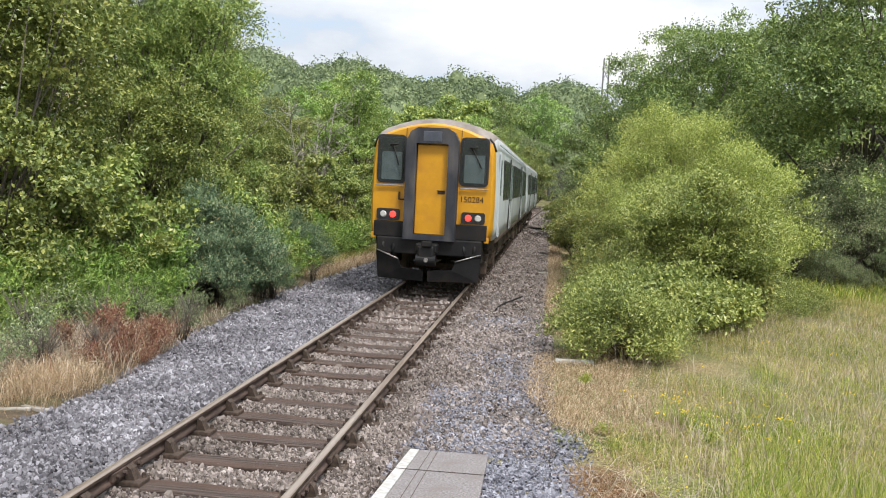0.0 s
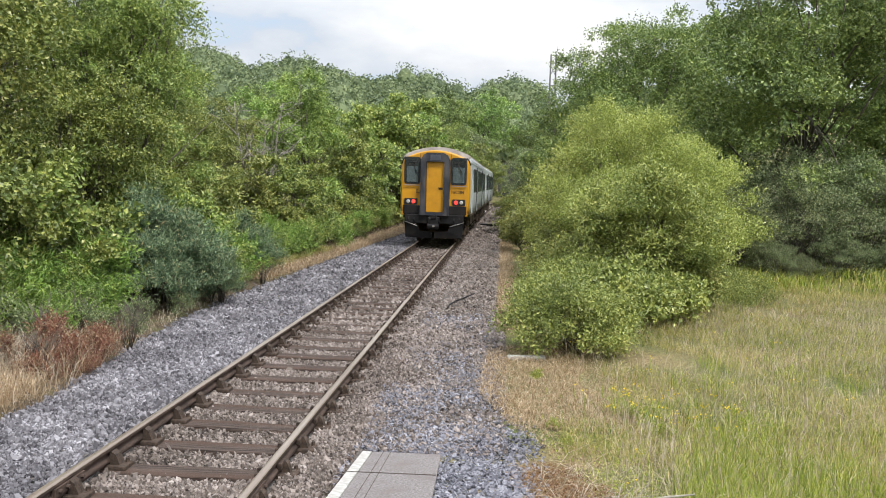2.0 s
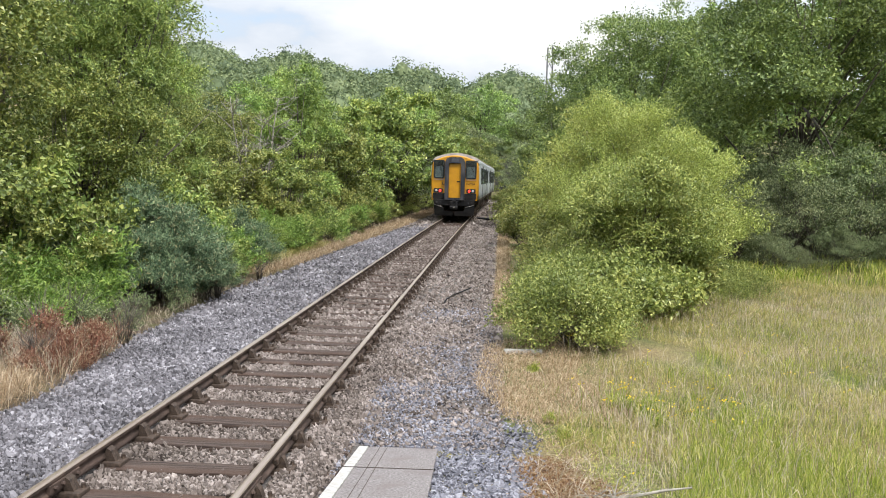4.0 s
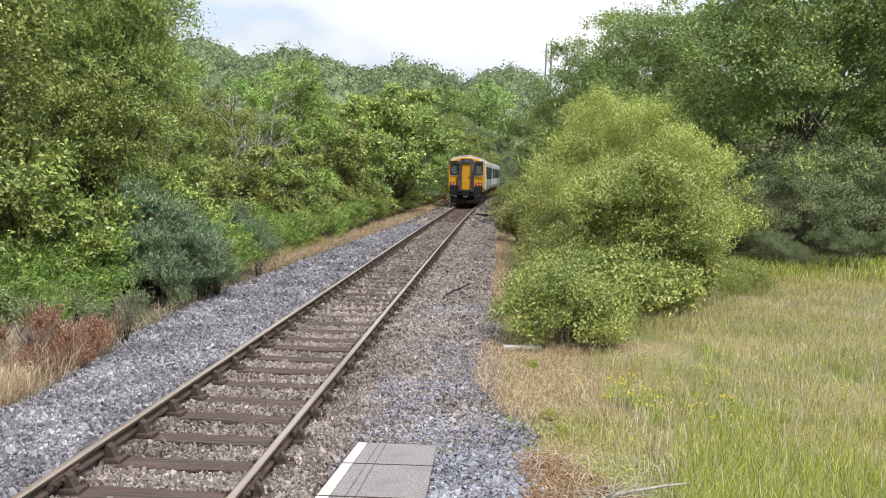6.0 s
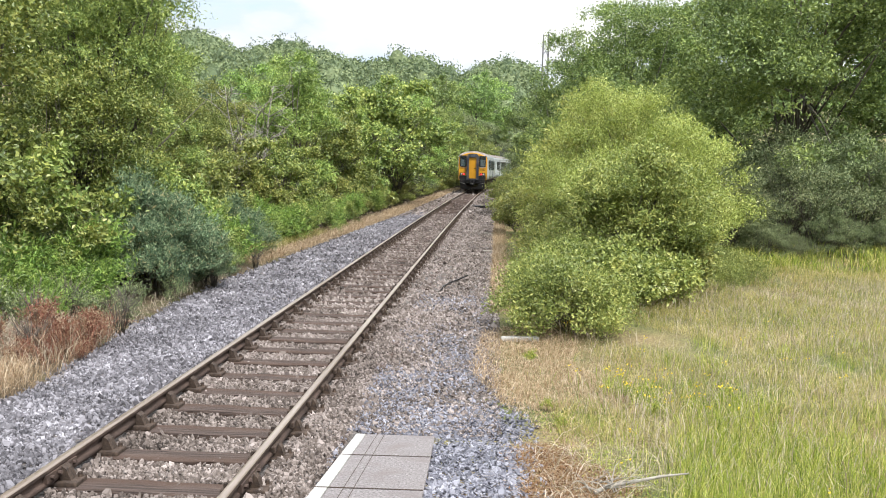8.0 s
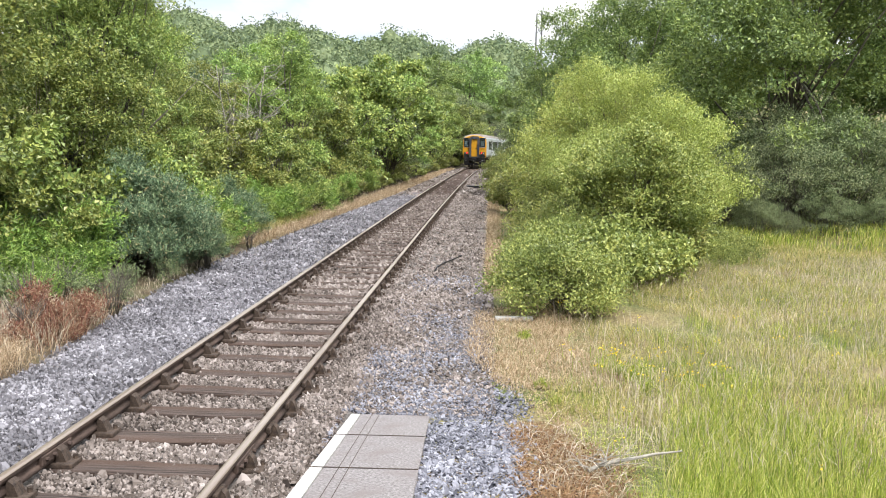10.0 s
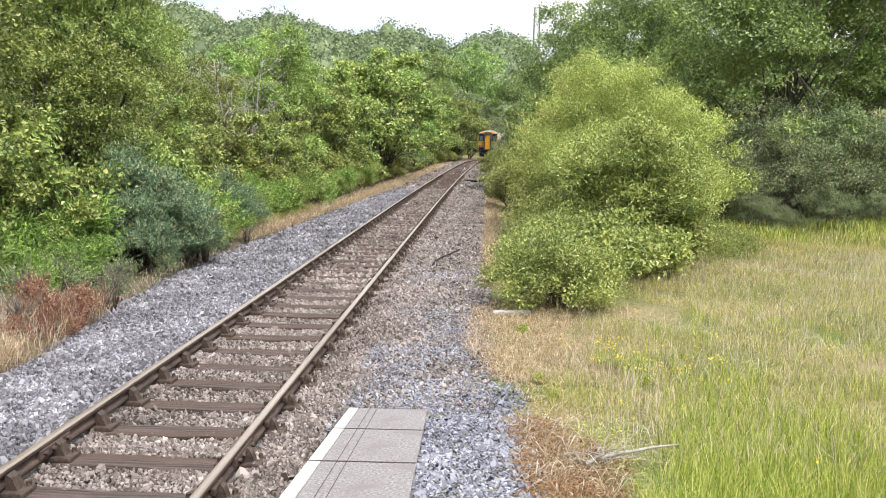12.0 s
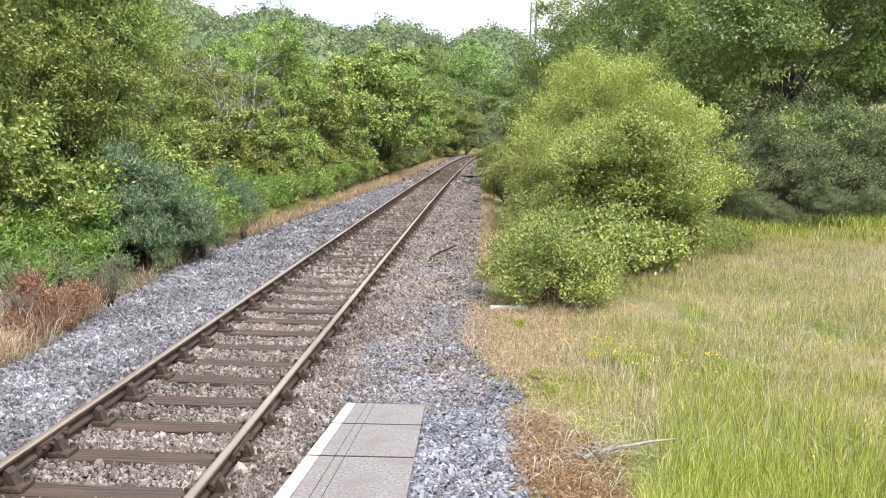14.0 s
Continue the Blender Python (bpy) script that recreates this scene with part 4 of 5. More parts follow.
def hill_woods():
    """Crowns that cover the far hills: clumps of leaf sprays, too many to count."""
    rng = np.random.default_rng(51)
    n = 1350
    r = np.sqrt(rng.uniform(190 ** 2, 450 ** 2, n))
    az = np.radians(rng.uniform(-24, 11, n))
    x, y = 2.6 + r * np.sin(az), r * np.cos(az)
    keep = np.abs(x - TX(np.clip(y, 0, 190))) > 7
    x, y, r = x[keep], y[keep], r[keep]
    z = ground_z(x, y)
    rad = rng.uniform(3.6, 7.0, len(x))
    high = rad * rng.uniform(0.9, 1.5, len(x))
    per = 175
    d = unit(rng.normal(size=(len(x) * per, 3)))
    d[:, 2] = np.abs(d[:, 2]) * 1.0 - 0.25
    q = np.repeat(np.arange(len(x)), per)
    lump = 1 + 0.16 * np.sin(5 * d[:, 0] + q) * np.sin(5 * d[:, 1] + 2 * q) + rng.normal(0, 0.07, len(q))
    c = np.stack([x[q], y[q], z[q] + high[q] * 0.75], 1) + d * np.stack([rad[q], rad[q], high[q]], 1) * lump[:, None]
    k = len(c)
    s1 = unit(np.cross(d + rng.normal(0, 0.5, (k, 3)), rng.normal(size=(k, 3))))
    nn = unit(d + rng.normal(0, 0.28, (k, 3)))
    s2 = np.cross(nn, s1)
    w = rng.uniform(0.38, 0.80, (k, 1))
    v = np.stack([c - s1 * w, c - s2 * w * 0.7 + nn * 0.2, c + s1 * w, c + s2 * w * 0.7 + nn * 0.2], 1).reshape(-1, 3)
    # the dense heart of each crown, a faceted dome
    cv, cf = [], []
    rows, cols = 4, 7
    for i in range(len(x)):
        base = 4 * k + i * rows * cols
        for u in range(rows):
            for w2 in range(cols):
                e, a = (-0.15 + 1.65 * u / (rows - 1)), 2 * math.pi * w2 / cols + i
                g = 0.55 * (1 + 0.14 * math.sin(3 * a + i + 2 * u))
                cv.append((x[i] + rad[i] * g * math.cos(e) * math.cos(a), y[i] + rad[i] * g * math.cos(e) * math.sin(a), z[i] + high[i] * (0.75 + g * math.sin(e))))
        for u in range(rows - 1):
            for w2 in range(cols):
                p0, p1 = base + u * cols + w2, base + u * cols + (w2 + 1) % cols
                cf.append((p0, p1, p1 + cols, p0 + cols))
    v = np.concatenate([v, np.array(cv)])
    tagged(new("hillside_wood", quads_mesh("hillside_wood", v, np.concatenate([np.arange(4 * k).reshape(-1, 4), np.array(cf)]), M_WOOD)), "dense mixed green woodland covering the far hillsides", "woodland", "", "stuff")


# ---- grasses ----
def blades(name, rng, x, y, z, high, width, lean, material, label, category="grass"):
    n = len(x)
    a = rng.uniform(0, 2 * np.pi, n)
    h = high * rng.uniform(0.5, 1.3, n)
    b = np.stack([x, y, z - 0.02], 1)
    s = np.stack([np.cos(a), np.sin(a), np.zeros(n)], 1) * (width * rng.uniform(0.6, 1.3, n))[:, None]
    g = rng.normal(0, lean, (n, 2)) * h[:, None]
    m = b + np.stack([g[:, 0] * 0.35, g[:, 1] * 0.35, h * 0.6], 1)
    t = b + np.stack([g[:, 0], g[:, 1], h * (1 - np.minimum(0.5, np.hypot(g[:, 0], g[:, 1]) / h * 0.35))], 1)
    v = np.stack([b - s, m - s * 0.8, t, m + s * 0.8], 1).reshape(-1, 3)
    f = np.arange(4 * n).reshape(-1, 4)
    tagged(new(name, quads_mesh(name, v, f, material)), label, category, "", "stuff")


def meadow_edge(y):
    return np.interp(y, [3, 6, 8, 9.3, 10.6, 13.2, 18, 22, 28], [3.8, 3.6, 3.25, 2.75, 2.38, 2.5, 6.3, 8.3, 9.3])


def meadow():
    rng = np.random.default_rng(61)

    def field(n, y0, y1, power, test):
        y = y0 + (y1 - y0) * rng.uniform(0, 1, n) ** power
        x = meadow_edge(y) + (np.interp(y, [4, 30], [9, 20]) - meadow_edge(y)) * rng.uniform(0, 1, n) ** 1.1
        k = np.sin(0.9 * x + 0.5 * y) + np.sin(0.7 * y - 1.1 * x + 1) + 0.6 * np.sin(2.3 * x + 1.9 * y)
        ok = test(x, y, k)
        ok &= np.hypot(x - 7.33, (y - 11.65) * 0.7) > 0.38
        ok &= np.hypot(x - 4.95, (y - 13.75) * 0.7) > 0.30
        x, y = x[ok], y[ok]
        return x, y, ground_z(x, y)

    x, y, z = field(88000, 4.2, 10.0, 1.0, lambda x, y, k: (x > 3.86 + 0.20 * (y - 6) + 0.14 * k + rng.normal(0, 0.12, len(x))) & (y < 7.7 + 0.5 * k + 0.12 * (x - 4) + rng.normal(0, 0.7, len(x))))
    blades("meadow_grass", rng, x, y, z, 0.31, 0.0031, 0.24, M_GRASS, "lush bright green meadow grass near the ramp")
    x, y, z = field(70000, 4.8, 17, 1.1, lambda x, y, k: (k > -1.1) & (y > 6.6 + rng.normal(0, 0.7, len(x))) & (x > 3.3 + 0.1 * k + 0.9 * ((y > 9.2) & (y < 13.6))) & ((y > 8) | (x > 4.2)))
    blades("meadow_grass", rng, x, y, z, 0.20, 0.0046, 0.5, M_MEADOW, "mixed yellow-green meadow grass gone partly to seed")
    x, y, z = field(30000, 7.0, 19, 1.0, lambda x, y, k: (k > rng.normal(0.4, 0.9, len(x))) & (x > 4.2 + rng.normal(0, 0.5, len(x))))
    blades("meadow_grass", rng, x, y, z, 0.22, 0.0048, 0.4, M_GRASS, "green tufts among the paler meadow grass")
    c = rng.integers(0, 26, 3000)
    cx, cy = np.concatenate([rng.normal(4.9, 0.5, 12), rng.uniform(4.0, 8.5, 14)]), np.concatenate([rng.normal(9.5, 0.8, 12), rng.uniform(6, 14, 14)])
    x, y = cx[c] + rng.normal(0, 0.10, len(c)), cy[c] + rng.normal(0, 0.12, len(c))
    blades("meadow_grass", rng, x, y, ground_z(x, y), 0.27, 0.0034, 0.28, M_GRASS, "tall green tufts standing out of the meadow")
    x, y, z = field(34000, 15, 31, 1.0, lambda x, y, k: k > -1.4)
    blades("meadow_grass", rng, x, y, z, 0.22, 0.007, 0.45, M_MEADOW, "mixed yellow-green meadow grass gone partly to seed")
    x, y, z = field(6000, 15, 30, 1.0, lambda x, y, k: k < -0.2)
    blades("dry_grass", rng, x, y, z, 0.20, 0.007, 0.5, M_STRAW, "bleached dry grass in the far meadow")
    x, y, z = field(16000, 22, 33, 0.7, lambda x, y, k: k > -1.6)
    blades("meadow_grass", rng, x, y, z, 0.50, 0.010, 0.3, M_GRASS, "taller green grass at the foot of the trees")
    x, y, z = field(60000, 7.4, 14.2, 1.0, lambda x, y, k: (k < 0.8) & (x < 4.5 + 0.5 * k + 0.12 * (y - 8)))
    blades("dry_grass", rng, x, y, z, 0.09, 0.0035, 0.8, M_STRAW, "short dry tan grass between gravel and meadow")
    x, y, z = field(50000, 9.0, 14.0, 1.0, lambda x, y, k: x < 4.1 + 0.3 * k)
    blades("dry_grass", rng, x, y, z, 0.12, 0.0048, 0.7, M_STRAW, "short dry tan grass between gravel and meadow")
    x, y, z = field(26000, 6.4, 20, 1.0, lambda x, y, k: (k > rng.normal(-0.6, 0.8, len(x))) & (x > 3.9 + rng.normal(0, 0.3, len(x))))
    blades("seeding_grass", rng, x, y, z, 0.36, 0.0034, 0.32, M_SEED, "thin pinkish seed stalks standing over the meadow")


def straw_edges():
    rng = np.random.default_rng(62)
    y = rng.uniform(21, 95, 34000)
    x = TX(y) + left_edge(y) - np.abs(rng.normal(0, 0.55, len(y))) - 0.02
    blades("dry_grass", rng, x, y, ground_z(x, y), 0.30, 0.007, 0.55, M_STRAW, "bleached dry grass along the edge of the ballast")
    y = rng.uniform(15, 60, 16000)
    x = TX(y) + 2.62 + np.abs(rng.normal(0, 0.22, len(y)))
    blades("dry_grass", rng, x, y, ground_z(x, y), 0.22, 0.006, 0.6, M_STRAW, "bleached dry grass along the edge of the ballast")
    y = rng.uniform(18.5, 30, 7000)
    x = TX(y) + left_edge(y) - 0.55 - np.abs(rng.normal(0, 0.5, len(y)))
    blades("green_grass", rng, x, y, ground_z(x, y), 0.38, 0.006, 0.4, M_MEADOW, "rank green grass under the lineside bushes")
    y = rng.uniform(11, 19, 700)
    x = left_edge(y) - 0.05 - np.abs(rng.normal(0, 0.3, len(y)))
    blades("dry_weeds", rng, x, y, ground_z(x, y) + 0.02, 0.20, 0.005, 0.6, M_SEED, "low withered weeds along the foot of the bushes", "weeds")
    n = 2600
    x, y = rng.normal(-3.15, 0.30, n), rng.normal(8.85, 0.42, n)
    ok = x < left_edge(y) - 0.02
    x, y = x[ok], y[ok]
    blades("dry_grass", rng, x, y, ground_z(x, y), 0.38, 0.004, 0.6, M_STRAW, "tangled clump of bleached straw beside the ballast")
    n = 1100
    x, y = rng.normal(-3.15, 0.33, n), rng.normal(10.9, 0.55, n)
    ok = x < left_edge(y) - 0.02
    x, y = x[ok], y[ok]
    m = 3200
    xx, yy = rng.normal(-4.0, 0.6, m), rng.normal(10.6, 0.9, m)
    ok = xx < left_edge(yy) - 0.02
    blades("dry_weeds", rng, xx[ok], yy[ok], ground_z(xx[ok], yy[ok]), 0.45, 0.005, 0.5, M_SEED, "grey-brown withered weed stalks behind the ballast", "weeds")
    blades("red_weeds", rng, x, y, ground_z(x, y) , 0.50, 0.007, 0.5, M_RED, "reddened dying weeds beside the ballast", "weeds")


ground()
ballast_bed()
verge()
track()
platform()


# ---- train ----
M_YEL = surface("warning_yellow_paint", (0.54, 0.255, 0.008), (0.62, 0.305, 0.012), 3.0, 0.42, 0, 0.04, 30, (1, 1, 1), (0.47, 0.215, 0.015), 2.2, 0.5)
M_SIDE = surface("pale_blue_grey_paint", (0.50, 0.54, 0.58), (0.60, 0.635, 0.66), 2.0, 0.38, 0, 0.03, 20, (1, 1, 0.5), (0.43, 0.44, 0.44), 1.6, 0.5)
M_ROOF = surface("sooty_roof_paint", (0.15, 0.125, 0.105), (0.30, 0.265, 0.235), 2.5, 0.7, 0, 0.2, 20, (1, 0.4, 1), (0.11, 0.085, 0.07), 1.5)
M_GANG = surface("dark_gangway_rubber", (0.016, 0.018, 0.025), (0.040, 0.043, 0.055), 5, 0.6, 0, 0.2, 40, (1, 1, 0.4), (0.11, 0.10, 0.10), 2)
M_BLACK = surface("grimy_black_paint", (0.004, 0.004, 0.005), (0.011, 0.0105, 0.012), 6, 0.6, 0.0, 0.2, 40, (1, 1, 1), (0.022, 0.018, 0.016), 2, 0.3)
M_UNDER = surface("brake_dust_steel", (0.035, 0.026, 0.020), (0.13, 0.095, 0.07), 7, 0.8, 0.2, 0.4, 40)
M_STEEL = surface("worn_steel", (0.25, 0.24, 0.23), (0.5, 0.48, 0.46), 10, 0.4, 0.7, 0.1, 50)
M_GLASSBLACK = surface("window_rubber", (0.012, 0.012, 0.014), (0.03, 0.03, 0.032), 10, 0.5, 0, 0.05, 40)
# Pale grey of the cab pane plates: reflection and lighter interior put into colour.
M_CAB = surface("pane_backing_grey", (0.20, 0.225, 0.235), (0.40, 0.43, 0.44), 3, 0.8, 0, 0.1, 20)
M_TEXT = surface("black_lettering", (0.010, 0.010, 0.010), (0.02, 0.02, 0.02), 10, 0.6, 0, 0)
M_TAIL = glow("red_tail_lamp", (1.0, 0.04, 0.03), 1.5)
M_PANEL = surface("slate_grey_panel", (0.05, 0.056, 0.075), (0.09, 0.10, 0.125), 4, 0.5, 0, 0.05, 30)
M_LENS = surface("clear_lamp_lens", (0.45, 0.46, 0.46), (0.75, 0.76, 0.76), 40, 0.12, 0.3, 0.1, 90)


def glass_material():
    m, nt, p, out = mat_base("dark_window_glass")
    p.inputs["Base Color"].default_value = (0.05, 0.058, 0.06, 1)
    p.inputs["Roughness"].default_value = 0.06
    p.inputs["Specular IOR Level"].default_value = 0.8
    tr = nt.nodes.new("ShaderNodeBsdfTransparent")
    tr.inputs["Color"].default_value = (0.9, 0.95, 0.96, 1)
    mx = nt.nodes.new("ShaderNodeMixShader")
    mx.inputs["Fac"].default_value = 0.72
    nt.links.new(p.outputs["BSDF"], mx.inputs[1])
    nt.links.new(tr.outputs["BSDF"], mx.inputs[2])
    nt.links.new(mx.outputs["Shader"], out.inputs["Surface"])
    return m


M_GLASS = glass_material()
CAR = 19.75


def section(hw, top, corner=0.30):
    """Half outline of the body, from the sill over the roof; x to the right."""
    pts = [(hw - 0.045, 1.17), (hw - 0.012, 1.45), (hw, 1.9), (hw - 0.006, 2.5), (hw - 0.03, 3.0), (hw - 0.055, top - 0.52)]
    for a in (25, 45, 62):
        pts.append((hw - 0.055 - corner * (1 - math.cos(radians(a))), top - 0.52 + corner * 0.95 * math.sin(radians(a))))
    x0, z0 = pts[-1]
    for k in (0.72, 0.45, 0.2, 0.0):
        pts.append((x0 * k, z0 + (top - z0) * (1 - k * k)))
    return pts


def body_mesh():
    stations = [(0.0, 1.285, 3.60), (0.06, 1.32, 3.645), (0.22, 1.365, 3.72), (0.7, 1.405, 3.80), (2.0, 1.41, 3.81), (CAR - 0.02, 1.41, 3.81)]
    rings = []
    bm = bmesh.new()
    for y, hw, top in stations:
        h = section(hw, top)
        prof = h + [(-a, b) for a, b in h[-2::-1]]
        rings.append([bm.verts.new((a, y, b)) for a, b in prof])
    n = len(rings[0])
    for s, (r0, r1) in enumerate(zip(rings, rings[1:])):
        for k in range(n - 1):
            f = bm.faces.new((r0[k], r1[k], r1[k + 1], r0[k + 1]))
            f.smooth = True
            roof = 6 <= k <= n - 8
            f.material_index = (0 if s < 1 else 2) if roof else (0 if s < 2 else 1)
            if s == 2 and roof:
                f.material_index = 2
    f = bm.faces.new(rings[-1])
    f.material_index = 3
    for r0, r1 in zip(rings, rings[1:]):
        f = bm.faces.new((r0[0], r0[-1], r1[-1], r1[0]))
        f.material_index = 3
    # end wall, left open where the cab windows are: upright bands
    ring = rings[0]
    out = [(v.co.x, v.co.z) for v in ring]

    def roofline(x):
        return float(np.interp(x, [p[0] for p in out[::-1]][len(out) // 2 - 7:len(out) // 2 + 8], [p[1] for p in out[::-1]][len(out) // 2 - 7:len(out) // 2 + 8]))
    f = bm.faces.new(ring[::-1])
    f.material_index = 0
    bmesh.ops.recalc_face_normals(bm, faces=bm.faces)
    return mesh_of("body", bm, [M_YEL, M_SIDE, M_ROOF, M_BLACK])


def wheelset_mesh():
    bm = bmesh.new()
    for x in (-0.752, 0.752):
        bmesh.ops.create_cone(bm, cap_ends=True, segments=28, radius1=0.42, radius2=0.42, depth=0.11, matrix=pose(x, 0, 0, 0, 90, 0))
        bmesh.ops.create_cone(bm, cap_ends=True, segments=28, radius1=0.45, radius2=0.45, depth=0.03, matrix=pose(x - math.copysign(0.06, x), 0, 0, 0, 90, 0))
        for k in range(6):
            box(bm, (x + math.copysign(0.058, x), 0.22 * math.cos(k * 1.047), 0.22 * math.sin(k * 1.047)), (0.012, 0.06, 0.06), 0.01)
    bmesh.ops.create_cone(bm, cap_ends=True, segments=14, radius1=0.08, radius2=0.08, depth=2.0, matrix=pose(0, 0, 0, 0, 90, 0))
    return mesh_of("wheelset", bm, M_UNDER)


def bogie(car, y, wheel):
    bm = bmesh.new()
    for x in (-1.0, 1.0):
        plate(bm, [(-1.75, 0.62), (-1.5, 0.78), (-0.7, 0.62), (0.7, 0.62), (1.5, 0.78), (1.75, 0.62), (1.5, 0.52), (0.75, 0.42), (-0.75, 0.42), (-1.5, 0.52)], 0.12, "x", x - 0.06)
        for w in (-1.3, 1.3):
            box(bm, (x * 1.07, w, 0.43), (0.16, 0.34, 0.30), 0.03)
            bmesh.ops.create_cone(bm, cap_ends=True, segments=12, radius1=0.10, radius2=0.10, depth=0.22, matrix=pose(x * 1.06, w + 0.28, 0.62))
        bmesh.ops.create_cone(bm, cap_ends=True, segments=14, radius1=0.22, radius2=0.24, depth=0.26, matrix=pose(x * 0.98, 0, 0.80))
        tube(bm, [(x * 1.12, -0.5, 0.62), (x * 1.12, 0.4, 0.95)], 0.04, 8)
    box(bm, (0, 0, 0.66), (2.0, 0.5, 0.22), 0.03)
    b = part("bogie", bm, M_UNDER, car, "dusty brown steel bogie")
    b.matrix_basis = pose(0, y, 0)
    for w in (-1.3, 1.3):
        o = new("wheelset", wheel)
        o.parent = b
        o.matrix_basis = pose(0, w, 0.42)
        tagged(o, "pair of steel wheels on an axle")
        WHEELSETS.append((o, w))
    return b


WHEELSETS = []


def rail_car():
    car = holder("rail_car", "diesel railcar with yellow end, pale sides and grey roof", "train", "cars of the train")
    b = new("body", body_mesh())
    b.parent = car
    tagged(b, "yellow end and pale blue-grey sides")
    # gangway: a thick dark surround with a recessed yellow door
    bm = bmesh.new()
    outer = [(-0.56, 1.13), (0.56, 1.13), (0.56, 3.27), (0.47, 3.45), (0.32, 3.535), (-0.32, 3.535), (-0.47, 3.45), (-0.56, 3.27)]
    inner = [(-0.345, 1.25), (0.345, 1.25), (0.345, 3.15), (0.345, 3.19), (0.30, 3.20), (-0.30, 3.20), (-0.345, 3.19), (-0.345, 3.15)]
    lo = [bm.verts.new((x, -0.22, z)) for x, z in outer]
    li = [bm.verts.new((x, -0.22, z)) for x, z in inner]
    bo = [bm.verts.new((x * 1.02, 0.02, z)) for x, z in outer]
    bi = [bm.verts.new((x, -0.06, z)) for x, z in inner]
    for k in range(8):
        j = (k + 1) % 8
        bm.faces.new((lo[k], lo[j], li[j], li[k]))
        bm.faces.new((lo[j], lo[k], bo[k], bo[j]))
        bm.faces.new((li[k], li[j], bi[j], bi[k]))
    bmesh.ops.bevel(bm, geom=[e for e in bm.edges if all(v in lo or v in li for v in e.verts) and len(e.link_faces) == 2 and e.calc_face_angle(0) > 0.5], offset=0.025, segments=2, affect="EDGES")
    bmesh.ops.recalc_face_normals(bm, faces=bm.faces)
    part("gangway_frame", bm, M_GANG, car, "thick dark grey rubber gangway surround")
    bm = bmesh.new()
    box(bm, (0, -0.125, 3.35), (0.40, 0.205, 0.22), 0.01)
    part("gangway_light_panel", bm, M_PANEL, car, "grey panel above the end door")
    bm = bmesh.new()
    box(bm, (0, -0.075, 2.215), (0.665, 0.03, 1.92), 0.01)
    door = part("end_door", bm, M_YEL, car, "flat yellow end door inside the gangway")
    bm = bmesh.new()
    box(bm, (0.22, -0.092, 2.17), (0.16, 0.02, 0.08), 0.012)
    part("handle_recess", bm, M_RUST, door, "brown recessed door handle")
    bm = bmesh.new()
    tube(bm, [(0.13, -0.10, 2.20), (0.13, -0.135, 2.20), (0.27, -0.135, 2.20), (0.27, -0.10, 2.20)], 0.012, 6)
    part("handle", bm, M_BLACK, door, "dark bar handle")
    for s in (-1, 1):
        # cab window with rubber surround; an added pale plate stands in for reflection and interior
        x0, x1 = sorted((s * 0.585, s * 1.215))
        bm = bmesh.new()
        plate(bm, rounded(x0, x1, 2.32, 3.37, 0.11), 0.035, "y", -0.03)
        w = part("cab_window_surround", bm, M_GLASSBLACK, car, "black rubber window surround with rounded corners")
        bm = bmesh.new()
        plate(bm, rounded(x0 + 0.05, x1 - 0.05, 2.37, 3.32, 0.08), 0.006, "y", -0.052)
        part("pane", bm, M_GLASS, w, "dark reflecting cab window pane")
        bm = bmesh.new()
        plate(bm, rounded(x0 + 0.10, x1 - 0.09, 2.40, 3.00, 0.03), 0.008, "y", -0.042)
        part("blind", bm, M_CAB, w, "pale grey plate behind the glass in place of reflection and cab interior")
        bm = bmesh.new()
        tube(bm, [(s * 0.86, -0.07, 3.12), (s * 0.90 + 0.16, -0.075, 2.72)], 0.012, 5)
        tube(bm, [(s * 0.86 - 0.08, -0.065, 3.14), (s * 0.86 + 0.10, -0.065, 3.17)], 0.02, 6)
        part("wiper", bm, M_BLACK, w, "black windscreen wiper")
        bm = bmesh.new()
        box(bm, (s * 0.92, -0.05, 2.275), (0.60, 0.035, 0.03), 0.008)
        part("handrail", bm, M_STEEL, car, "pale steel handrail below the cab window")
        # lamp cluster
        bm = bmesh.new()
        plate(bm, rounded(s * 0.93 - 0.255, s * 0.93 + 0.255, 1.52, 1.77, 0.05), 0.05, "y", -0.045)
        c = part("lamp_cluster", bm, M_GLASSBLACK, car, "black lamp housing with one red and one clear lamp")
        for dx, m, nm in ((-s * 0.105, M_TAIL, "tail_lamp"), (s * 0.105, M_LENS, "headlamp")):
            bm = bmesh.new()
            bmesh.ops.create_cone(bm, cap_ends=True, segments=20, radius1=0.072, radius2=0.055, depth=0.03, matrix=pose(s * 0.93 + dx, -0.06, 1.645, 90, 0, 0))
            part(nm, bm, m, c, "glowing red tail lamp" if m is M_TAIL else "unlit clear headlamp")
        # end seams
        bm = bmesh.new()
        box(bm, (s * 0.60, -0.004, 3.42), (0.012, 0.012, 0.2))
        part("seam", bm, M_GLASSBLACK, car, "dark panel joint")
        # black lower panels
        bm = bmesh.new()
        box(bm, (s * 0.885, -0.012, 1.33), (0.70, 0.06, 0.34), 0.015)
        part("lower_panel", bm, M_BLACK, car, "black panel below the lamps")
        bm = bmesh.new()
        box(bm, (s * 1.24, -0.006, 1.18), (0.10, 0.05, 0.12), 0.01)
        part("corner_step", bm, M_YEL, car, "yellow lower corner of the end")
        # gutter at the corner of the roof
        bm = bmesh.new()
        tube(bm, [(s * 1.19, 0.10, 3.36), (s * 1.27, 0.16, 3.27), (s * 1.335, 0.22, 3.10)], 0.03, 6)
